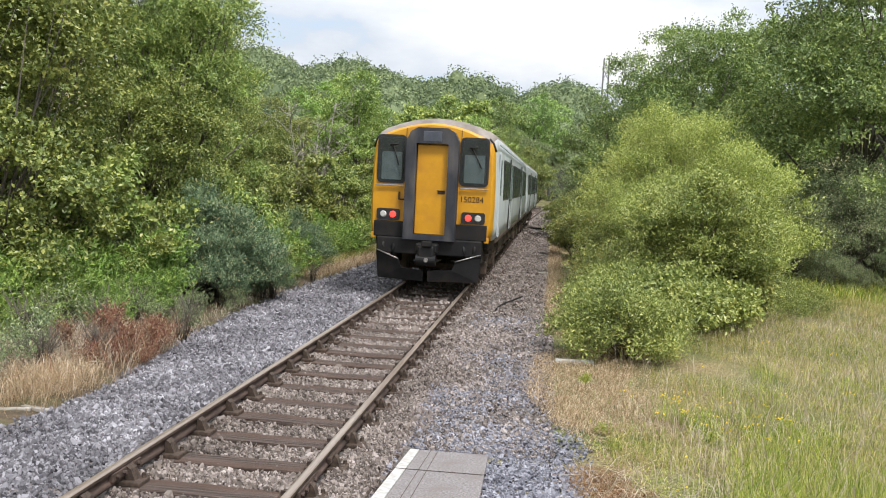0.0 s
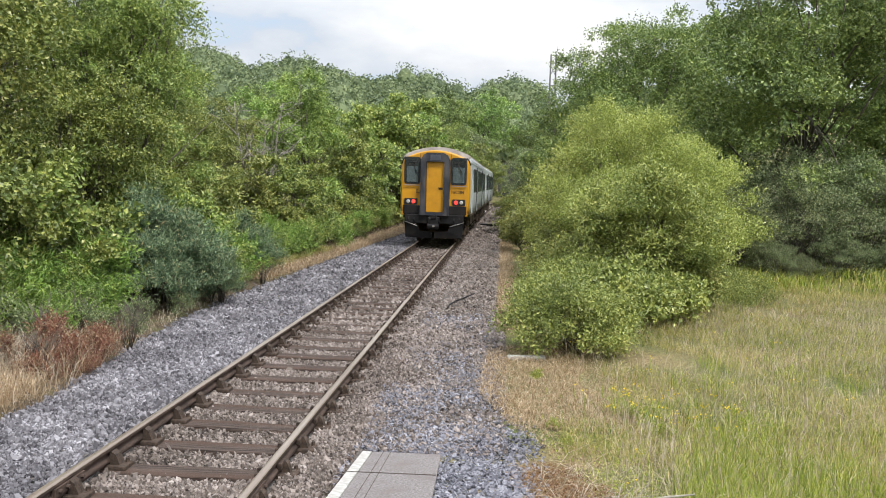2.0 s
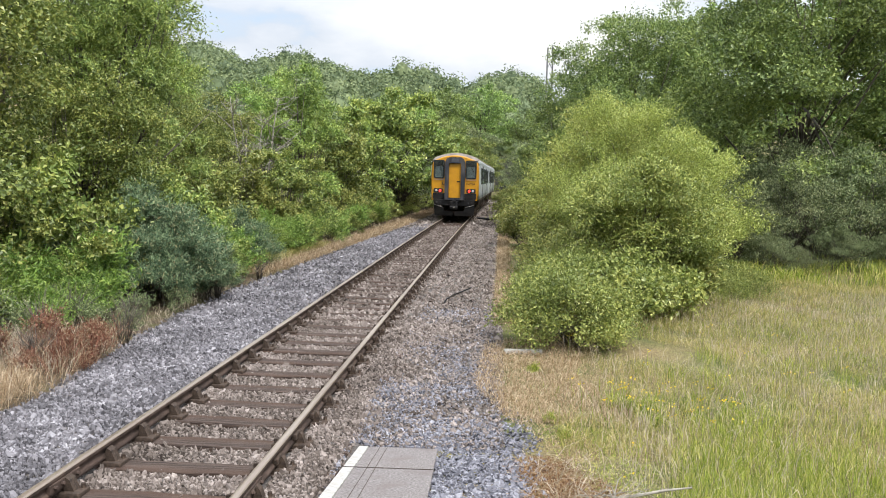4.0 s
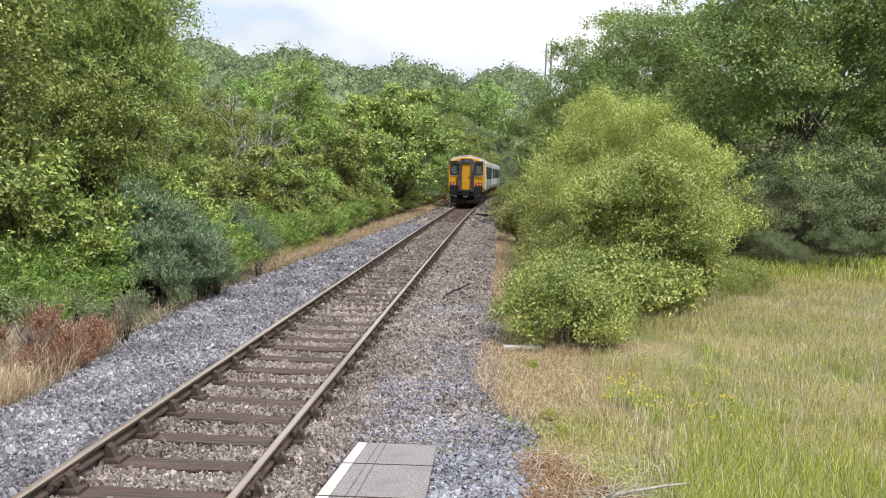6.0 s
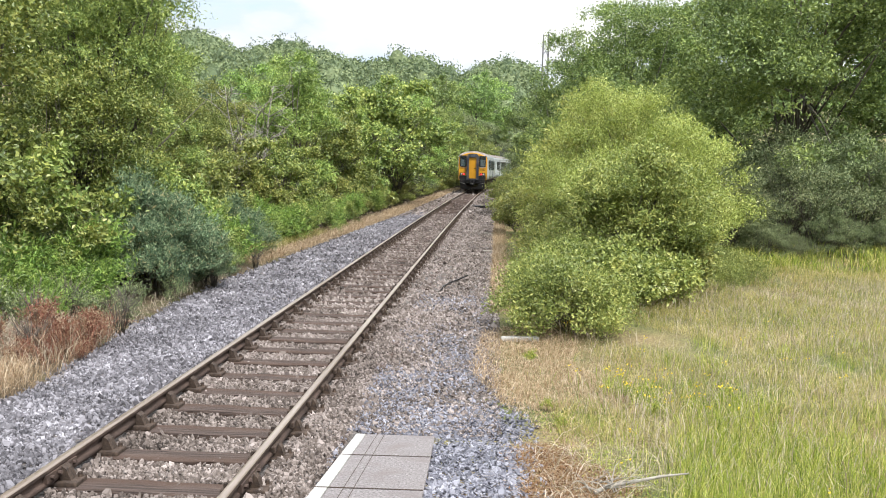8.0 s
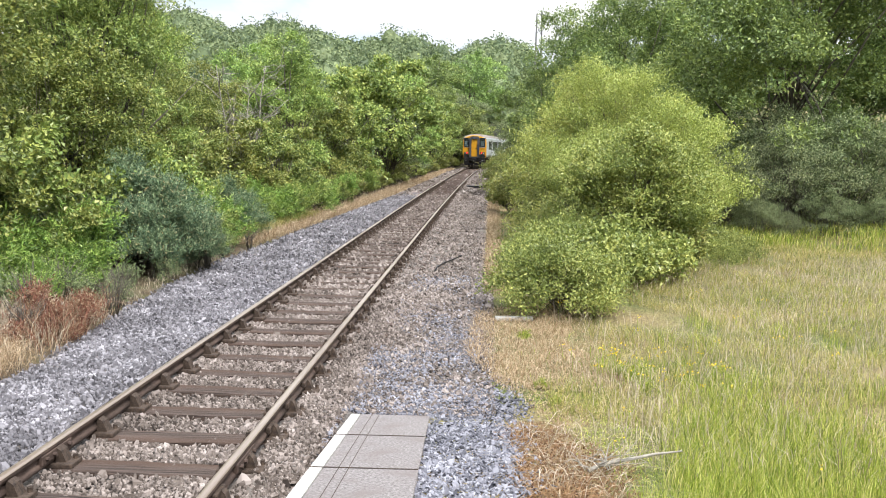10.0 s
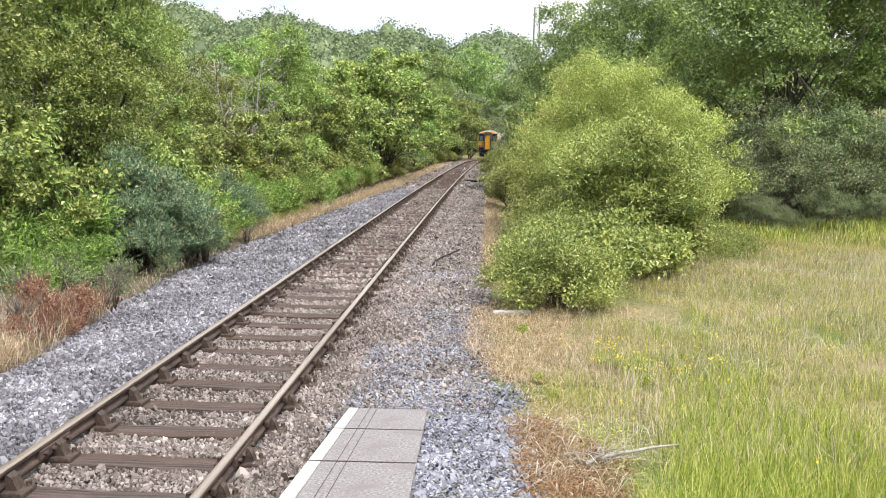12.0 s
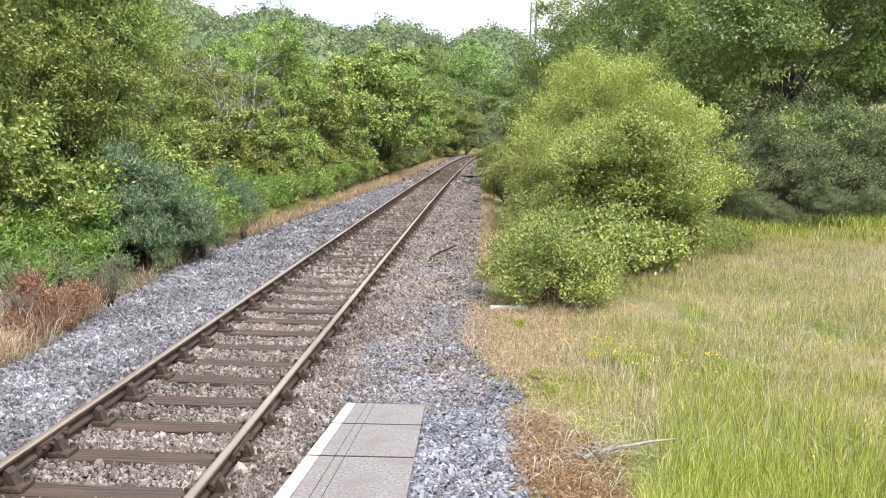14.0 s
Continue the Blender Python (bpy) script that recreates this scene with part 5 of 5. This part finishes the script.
        part("corner_moulding", bm, M_GLASSBLACK, car, "dark corner moulding")
        # sides
        xs = s * 1.408
        for y0, y1, z0, z1 in ((2.35, 3.55, 2.02, 3.0), (3.75, 4.95, 2.02, 3.0), (7.1, 8.45, 2.02, 3.0), (8.65, 10.0, 2.02, 3.0), (10.2, 11.55, 2.02, 3.0), (11.75, 12.9, 2.02, 3.0), (15.0, 16.2, 2.02, 3.0), (16.4, 17.6, 2.02, 3.0), (17.8, 18.7, 2.02, 3.0)):
            bm = bmesh.new()
            plate(bm, rounded(y0, y1, z0, z1, 0.09), 0.02, "x", xs - 0.012)
            w = part("side_window", bm, M_GLASSBLACK, car, "dark saloon window in a black surround")
            bm = bmesh.new()
            plate(bm, rounded(y0 + 0.04, y1 - 0.04, z0 + 0.04, z1 - 0.30, 0.06), 0.005, "x", xs + s * 0.012 - 0.0025)
            part("pane", bm, M_GLASS, w)
            bm = bmesh.new()
            plate(bm, rounded(y0 + 0.04, y1 - 0.04, z1 - 0.27, z1 - 0.04, 0.04), 0.005, "x", xs + s * 0.012 - 0.0025)
            part("pane", bm, M_GLASS, w, "narrow opening toplight")
        for y0 in (5.25, 5.92, 13.45, 14.12):
            bm = bmesh.new()
            plate(bm, rounded(y0, y0 + 0.645, 1.19, 3.12, 0.03), 0.03, "x", xs - 0.014)
            d = part("side_door", bm, M_SIDE, car, "pale sliding passenger door leaf")
            bm = bmesh.new()
            plate(bm, rounded(y0 + 0.12, y0 + 0.525, 1.95, 2.98, 0.07), 0.006, "x", xs + s * 0.02 - 0.003)
            part("pane", bm, M_GLASS, d, "tall dark door window")
            bm = bmesh.new()
            box(bm, (xs + s * 0.006, y0 - 0.012, 2.15), (0.03, 0.022, 1.93))
            part("door_edge", bm, M_GLASSBLACK, d, "black rubber door edge")
        bm = bmesh.new()
        plate(bm, rounded(0.80, 1.42, 1.22, 3.12, 0.03), 0.02, "x", xs - 0.012)
        d = part("cab_door", bm, M_SIDE, car, "narrow pale cab door")
        bm = bmesh.new()
        plate(bm, rounded(0.92, 1.30, 2.15, 2.95, 0.06), 0.006, "x", xs + s * 0.014 - 0.003)
        part("pane", bm, M_GLASS, d, "dark cab door window")
        bm = bmesh.new()
        box(bm, (xs - s * 0.004, CAR / 2, 3.26), (0.03, CAR - 0.8, 0.025), 0.004)
        part("gutter", bm, M_SIDE, car, "pale rain gutter along the roof edge")
        bm = bmesh.new()
        box(bm, (s * 1.36, CAR / 2 + 0.3, 1.13), (0.05, CAR - 1.0, 0.10), 0.01)
        part("sill", bm, M_UNDER, car, "grimy sill below the side")
        # snowplough blade
        bm = bmesh.new()
        vs = [(0.05, -0.40, 0.26), (1.10, -0.05, 0.26), (1.16, -0.05, 0.86), (0.62, -0.28, 0.70), (0.55, -0.30, 0.52), (0.05, -0.46, 0.50)]
        ring = [bm.verts.new((s * x, y, z)) for x, y, z in vs]
        back = [bm.verts.new((s * x, y + 0.05, z)) for x, y, z in vs]
        bm.faces.new(ring)
        bm.faces.new(back[::-1])
        for k in range(6):
            j = (k + 1) % 6
            bm.faces.new((ring[j], ring[k], back[k], back[j]))
        bmesh.ops.recalc_face_normals(bm, faces=bm.faces)
        part("snowplough_blade", bm, M_BLACK, car, "black angled snowplough blade")
        bm = bmesh.new()
        tube(bm, [(s * 0.62, -0.31, 0.71), (s * 1.14, -0.09, 0.87)], 0.014, 5)
        part("blade_rim", bm, M_STEEL, car, "worn steel edge of the plough")
        bm = bmesh.new()
        tube(bm, [(s * 0.75, 0.02, 1.18), (s * 0.78, -0.10, 0.95), (s * 0.80, -0.08, 0.75)], 0.04, 7)
        tube(bm, [(s * 0.98, 0.02, 1.18), (s * 1.00, -0.12, 0.98), (s * 0.95, -0.05, 0.80)], 0.03, 7)
        part("air_hose", bm, M_BLACK, car, "hanging black air hose")
    bm = bmesh.new()
    box(bm, (0, 0.15, 0.98), (2.3, 0.5, 0.36), 0.03)
    part("headstock", bm, M_BLACK, car, "black headstock under the end")
    bm = bmesh.new()
    box(bm, (0, -0.18, 0.97), (0.46, 0.50, 0.20), 0.03)
    box(bm, (0, -0.40, 0.86), (0.36, 0.22, 0.34), 0.05)
    box(bm, (0.02, -0.50, 1.07), (0.22, 0.10, 0.12), 0.02)
    bmesh.ops.create_cone(bm, cap_ends=True, segments=16, radius1=0.12, radius2=0.12, depth=0.42, matrix=pose(0, -0.42, 0.72, 0, 90, 0))
    coup = part("coupler", bm, M_BLACK, car, "grimy black automatic coupler")
    bm = bmesh.new()
    bmesh.ops.create_cone(bm, cap_ends=True, segments=16, radius1=0.05, radius2=0.04, depth=0.03, matrix=pose(0.02, -0.55, 0.73, 90, 0, 0))
    part("coupler_face", bm, M_STEEL, coup, "bright worn coupler face")
    bm = bmesh.new()
    tube(bm, [(-0.70, -0.03, 2.14), (-0.70, -0.07, 1.98), (-0.58, -0.07, 1.98)], 0.022, 6)
    part("lamp_bracket", bm, M_BLACK, car, "small black lamp bracket")
    text = bpy.data.curves.new("fleet_number", "FONT")
    text.body, text.size, text.align_x, text.extrude = "150284", 0.175, "CENTER", 0.003
    text.materials.append(M_TEXT)
    t = new("fleet_number", text)
    t.parent = car
    t.matrix_basis = pose(0.875, -0.006, 1.985, 90, 0, 0)
    tagged(t, "black fleet number on the yellow end")
    # underframe
    rng = random.Random(77)
    y = 5.6
    while y < 14.2:
        ln = rng.uniform(0.7, 1.7)
        for s in (-1, 1):
            bm = bmesh.new()
            box(bm, (s * rng.uniform(0.85, 0.98), y + ln / 2, rng.uniform(0.74, 0.82)), (0.6, ln, rng.uniform(0.42, 0.6)), 0.04)
            part("equipment_box", bm, M_UNDER, car, "brake-dusted underfloor equipment box")
        y += ln + rng.uniform(0.1, 0.35)
    bm = bmesh.new()
    box(bm, (0, CAR / 2, 1.08), (2.5, CAR - 0.6, 0.16), 0.02)
    part("underframe", bm, M_BLACK, car, "black underframe")
    for yy in (3.4, 9.8, 16.0):
        bm = bmesh.new()
        plate(bm, [(-0.34, 3.72), (0.34, 3.72), (0.26, 3.86), (-0.26, 3.86)], 0.9, "y", yy)
        part("roof_vent", bm, M_ROOF, car, "low grey roof vent")
    wheel = bpy.data.meshes.get("wheelset") or wheelset_mesh()
    bogie(car, 2.9, wheel)
    bogie(car, 17.05, wheel)
    return car


# How far the train's tail has gone along the track, in metres, at each time.
TAIL = [(-0.5, 14.7), (0, 18.0), (0.5, 21.5), (1, 25.1), (1.5, 28.9), (2, 32.6), (2.5, 36.5), (3, 40.4), (4, 47.8), (5.5, 58.9), (6, 62.7), (6.5, 66.6), (7, 70.6), (7.5, 74.8), (8, 79.1), (9, 87.6), (10.5, 101.0), (11, 105.5), (11.5, 110.1), (12, 114.8), (13, 124.4), (14, 134.0), (14.5, 138.8)]


def tail(t):
    """Smooth distance: the mean of the table over half a second."""
    ts, ds = [a for a, b in TAIL], [b for a, b in TAIL]
    return float(np.mean(np.interp(np.linspace(t - 0.4, t + 0.4, 9), ts, ds)))


def car_pose(y):
    """The car rides on its two bogies, which follow the track."""
    a, b = y + 2.9, y + 17.05
    xa, xb = track_x(a), track_x(b)
    turn = math.atan2(xb - xa, b - a)
    return pose(xa - 2.9 * math.sin(turn), y, 0.0, 0, 0, -math.degrees(turn))


def train_parts():
    first = rail_car()
    second = copy_thing(first, car_pose(38))
    tagged(first, "rearmost railcar with yellow end, pale sides and red tail lamps lit")
    sets = [(o, w) for o, w in WHEELSETS]
    for o in second.children_recursive:
        if o.name.startswith("wheelset"):
            sets.append((o, o.matrix_basis.translation.y))
    return first, second, sets


CARS = train_parts()


def motions():
    first, second, sets = CARS
    times = [k * 0.25 for k in range(57)]
    walk(first, [(t, car_pose(tail(t))) for t in times])
    walk(second, [(t, car_pose(tail(t) + 20.05)) for t in times])
    spin = [k / 15 for k in range(211)]
    for o, w in sets:
        walk(o, [(t, pose(0, w, 0.42, -math.degrees((tail(t) - 18.0) / 0.42), 0, 0)) for t in spin])


# ---- lineside things ----
def far_things():
    # lattice mast behind the trees
    m = holder("lattice_mast", "slim dark grey lattice mast rising above distant trees", "mast", m=pose(9.3, 125.0, 0))
    z0 = float(ground_z(9.3, 125.0))
    top = 21.5
    for sx, sy in ((-1, -1), (1, -1), (1, 1), (-1, 1)):
        bm = bmesh.new()
        tube(bm, [(sx * 0.55, sy * 0.55, z0 - 0.1), (sx * 0.36, sy * 0.36, top)], 0.1, 6)
        part("leg", bm, M_MASON, m)
    for k in range(12):
        z = 2 + k * 1.5
        w = 0.55 - 0.19 * (z - z0) / (top - z0)
        for a, b in (((-w, -w), (w, -w)), ((w, -w), (w, w)), ((w, w), (-w, w)), ((-w, w), (-w, -w))):
            bm = bmesh.new()
            tube(bm, [(*a, z), (*b, z + (1.5 if k % 2 else 0))], 0.04, 5)
            part("brace", bm, M_MASON, m)
    bm = bmesh.new()
    tube(bm, [(0.3, 0, top - 0.5), (0.3, 0, top + 0.4)], 0.05, 6)
    part("aerial", bm, M_MASON, m, "thin aerial at the top")
    # conifer on the ridge
    rng = np.random.default_rng(71)
    t = holder("conifer", "dark pointed conifer standing above the ridge woodland", "tree", m=pose(-4.0, 372.0, float(ground_z(-4, 372)) + 3.0) @ Matrix.Diagonal((0.8, 0.8, 0.8, 1)))
    bm = bmesh.new()
    tube(bm, [(0, 0, 0), (0, 0, 11)], [0.2, 0.04], 7)
    part("trunk", bm, M_BARK, t)
    n = 1500
    q = rng.uniform(0, 1, n)
    a = rng.uniform(0, 6.28, n)
    rr = (1 - q) ** 0.8 * 3.4 * rng.uniform(0.3, 1.0, n) * (0.75 + 0.25 * np.sin(q * 60))
    p = np.stack([rr * np.cos(a), rr * np.sin(a), 3 + q * 10.4 - rr * 0.25], 1)
    d = np.stack([np.cos(a), np.sin(a), np.full(n, -0.25)], 1)
    o = new("crown", leaf_mesh("crown", rng, p, d, 1, 0.3, 1.0, 0.4, 0.0, 0.05, 0.1, M_GREY))
    o.parent = t
    # overbridge beyond the bend
    br = holder("overbridge", "dark stone railway overbridge beyond the bend, half hidden by trees", "bridge", "", "structure", m=pose(11.0, 156.0, -0.4, 0, 0, -14))
    bm = bmesh.new()
    box(bm, (-6.2, 0, 2.6), (5.5, 5, 6.4), 0.05)
    part("abutment", bm, M_MASON, br, "dark stone abutment")
    bm = bmesh.new()
    box(bm, (6.2, 0, 2.6), (5.5, 5, 6.4), 0.05)
    part("abutment", bm, M_MASON, br, "dark stone abutment")
    bm = bmesh.new()
    box(bm, (0, 0, 5.3), (7.2, 5, 0.7), 0.05)
    part("deck", bm, M_BLACK, br, "dark girder deck")
    for y in (-2.35, 2.35):
        bm = bmesh.new()
        box(bm, (0, y, 6.3), (18, 0.35, 1.0), 0.06)
        part("parapet", bm, M_MASON, br, "dark stone parapet")


def near_things():
    # timber boards across the cess, far up the line
    t = holder("timber_crossing", "dark timber boards laid across the gravel beside the track", "boards", m=pose(2.0, 54.0, -0.24))
    for k in range(3):
        bm = bmesh.new()
        box(bm, (0, k * 0.32 - 0.3, 0.06), (1.7, 0.26, 0.13), 0.02)
        part("board", bm, M_BLACK, t)
    for x, y, w, a, lab in ((2.55, 26.0, 0.5, 5, "short grey board lying at the edge of the gravel"), (2.45, 33.0, 0.45, -8, "short grey board lying at the edge of the gravel")):
        bm = bmesh.new()
        box(bm, (0, 0, 0.03), (w, 0.12, 0.06), 0.01)
        thing("board", bm, M_DEADWOOD, lab, "board").matrix_basis = pose(x, y, -0.27, 0, 0, a)
    # pale concrete kerb piece in front of the low bush
    bm = bmesh.new()
    box(bm, (0, 0, 0.03), (0.58, 0.13, 0.07), 0.02)
    for v in bm.verts:
        v.co.z += 0.008 * math.sin(9 * v.co.x)
    thing("broken_slab", bm, M_WHITE, "pale broken concrete slab lying before the low bush", "slab").matrix_basis = pose(3.06, 12.75, -0.27, 0, 0, 4)
    # curved cable end
    bm = bmesh.new()
    tube(bm, [(-0.18, -1.0, 0.02), (-0.16, -0.4, 0.03), (-0.05, 0.2, 0.04), (0.12, 0.7, 0.05), (0.32, 1.1, 0.10)], 0.016, 6)
    thing("cable", bm, M_BLACK, "length of black cable curving over the gravel", "cable").matrix_basis = pose(1.72, 18.4, -0.26)
    # small dark post by the left edge
    bm = bmesh.new()
    tube(bm, [(0, 0, -0.1), (0.01, 0, 0.42)], 0.035, 8)
    box(bm, (0.01, 0, 0.44), (0.13, 0.10, 0.07), 0.02)
    thing("marker_post", bm, M_BLACK, "short black marker post in dry grass", "post").matrix_basis = pose(-4.05, 28.2, float(ground_z(-4.05, 28.2)))
    # dead branch on the brown moss
    rng = random.Random(5)
    b = holder("dead_branch", "bleached dead branch with broken side twigs on brown moss", "branch", m=pose(3.55, 6.3, float(ground_z(3.55, 6.3)) + 0.03))
    bm = bmesh.new()
    tube(bm, [(-0.12, -0.1, 0.03), (0.0, 0.0, 0.05), (0.2, 0.06, 0.07), (0.42, 0.12, 0.10), (0.62, 0.10, 0.14)], [0.016, 0.017, 0.014, 0.011, 0.006], 7)
    part("stem", bm, M_DEADWOOD, b)
    for k in range(16):
        bm = bmesh.new()
        a, ln = rng.uniform(0, 6.28), rng.uniform(0.12, 0.42)
        x, y = rng.uniform(-0.18, 0.12), rng.uniform(-0.10, 0.08)
        c, s = math.cos(a), math.sin(a)
        tube(bm, [(x, y, 0.04), (x + c * ln * 0.5, y + s * ln * 0.5, 0.07 + rng.uniform(0, 0.05)), (x + c * ln, y + s * ln, 0.03 + rng.uniform(0, 0.16))], [0.006, 0.004, 0.002], 5)
        part("twig", bm, M_DEADWOOD, b)
    # brown moss patch with fallen straw
    rng2 = np.random.default_rng(72)
    n = 20000
    x, y = rng2.uniform(2.72, 4.0, n), rng2.uniform(5.0, 7.9, n)
    ok = (x > 2.88 + 0.06 * np.sin(5 * y) + rng2.normal(0, 0.05, n)) & (x < 3.72 - 0.22 * (y - 6.3) + 0.1 * np.sin(4 * y) + rng2.normal(0, 0.10, n))
    x, y = x[ok], y[ok]
    blades("dead_moss", rng2, x, y, ground_z(x, y), 0.055, 0.006, 1.2, M_BROWN, "brown dead moss and straw litter beside the slate", "moss")
    n = 9000
    x, y = rng2.uniform(3.1, 4.4, n), rng2.uniform(5.6, 9.0, n)
    ok = (x > 3.62 - 0.22 * (y - 6.3) + rng2.normal(0, 0.08, n)) & (x < 4.1 + rng2.normal(0, 0.2, n)) & (x > 2.95)
    x, y = x[ok], y[ok]
    blades("moss", rng2, x, y, ground_z(x, y), 0.045, 0.006, 0.9, M_GRASS, "low yellow-green moss and fine grass beside the litter", "moss")
    n = 260
    x, y = rng2.uniform(2.95, 3.75, n), rng2.uniform(5.4, 7.6, n)
    blades("straw_litter", rng2, x, y, ground_z(x, y) + 0.03, 0.22, 0.0035, 1.6, M_SEED, "pale straws and thin twigs lying on the brown litter", "litter")
    # yellow flowers in the meadow
    for k in range(60):
        if k < 34:
            x, y = rng.gauss(4.5, 0.45), rng.gauss(9.4, 0.6)
        else:
            x, y = rng.uniform(3.6, 8.5), rng.uniform(6.2, 14)
        h = rng.uniform(0.22, 0.42)
        f = holder("yellow_flower", "yellow meadow flower on a thin green stem", "flower", "meadow flowers", m=pose(x, y, float(ground_z(x, y)), 0, 0, rng.uniform(0, 360)))
        bm = bmesh.new()
        tube(bm, [(0, 0, -0.03), (0.02, 0, h * 0.6), (0.03, 0.02, h)], 0.0025, 4)
        part("stem", bm, M_GRASS, f)
        for j in range(rng.randint(2, 5)):
            bm = bmesh.new()
            bmesh.ops.create_cone(bm, cap_ends=True, segments=8, radius1=0.004, radius2=0.010, depth=0.008, matrix=pose(0.03 + rng.uniform(-0.05, 0.05), 0.02 + rng.uniform(-0.05, 0.05), h + rng.uniform(-0.02, 0.03), rng.uniform(-30, 30), rng.uniform(-30, 30), 0))
            part("flower_head", bm, M_YELLOW, f)
    # leafy weeds in the meadow
    w = plant("ragwort", 36, [(0, 0, 0.12, 0.13, 0.13, 0.12), (0.03, 0.02, 0.25, 0.09, 0.09, 0.13)], 90, 9, 0.16, 0.055, 0.016, 1.0, 0.02, 0.2, M_GRASS, 0.004, 4,
              "leafy green weed standing in the meadow grass", "weed", 0.7, 0.2, group="meadow weeds")
    put(w, 4.35, 9.6, 0.7, 0)
    for k in range(7):
        x, y = (rng.gauss(4.5, 0.5), rng.gauss(9.3, 0.8)) if k < 5 else (rng.uniform(3.7, 9.0), rng.uniform(5.6, 15))
        put_copy(w, x, y, rng.uniform(0.4, 0.7), rng.uniform(0, 360))
    for x, y, s, a in ((3.35, 8.5, 0.4, 0), (3.25, 9.1, 0.4, 50), (3.15, 11.4, 0.5, 10)):
        put_copy(w, x, y, s, a)
    # bare twiggy shrubs among the dead growth on the left
    for x, y, h, n in ((-2.95, 12.2, 0.75, 18), (-3.6, 9.6, 0.7, 40), (-4.1, 12.9, 0.8, 30), (-3.2, 17.2, 0.6, 26), (-3.3, 20.6, 0.5, 18), (-4.4, 10.6, 0.9, 40), (-3.9, 11.6, 0.8, 40), (-3.3, 10.4, 0.6, 30), (-3.4, 13.4, 0.6, 26), (-4.9, 12.0, 0.9, 30)):
        s = holder("bare_shrub", "leafless grey twiggy dead shrub beside the ballast", "shrub", "dead shrubs", m=pose(x, y, float(ground_z(x, y))))
        bm = bmesh.new()
        for k in range(n):
            a, w = rng.uniform(0, 6.28), rng.uniform(0.1, 0.55) * h
            c, d = math.cos(a), math.sin(a)
            p1 = (c * w * 0.4, d * w * 0.4, h * rng.uniform(0.35, 0.6))
            p2 = (c * w + rng.uniform(-0.1, 0.1), d * w + rng.uniform(-0.1, 0.1), h * rng.uniform(0.7, 1.1))
            tube(bm, [(c * 0.04, d * 0.04, -0.04), p1, p2], [0.007, 0.005, 0.002], 4)
            tube(bm, [p1, (p1[0] + rng.uniform(-0.2, 0.2), p1[1] + rng.uniform(-0.2, 0.2), p1[2] + rng.uniform(0.05, 0.3))], [0.004, 0.0015], 4)
        part("branchwork", bm, M_DEADTWIG, s)
    # loose timber lying at the left edge of the stones
    for x, y, ln, a in ((-3.1, 8.0, 0.7, 15), (-2.75, 8.15, 0.4, -20), (-3.35, 7.7, 0.5, 40)):
        bm = bmesh.new()
        box(bm, (0, 0, 0.02), (ln, 0.07, 0.05), 0.012)
        for v in bm.verts:
            v.co.z += 0.01 * math.sin(7 * v.co.x)
        thing("broken_timber", bm, M_DEADWOOD, "broken grey timber lying in the dry grass", "timber").matrix_basis = pose(x, y, float(ground_z(x, y)), 0, 0, a)


far_things()
woods()
bare_tree()
gorse()
red_weeds()
right_bushes()
hill_woods()
meadow()
straw_edges()
near_things()
ballast()
motions()
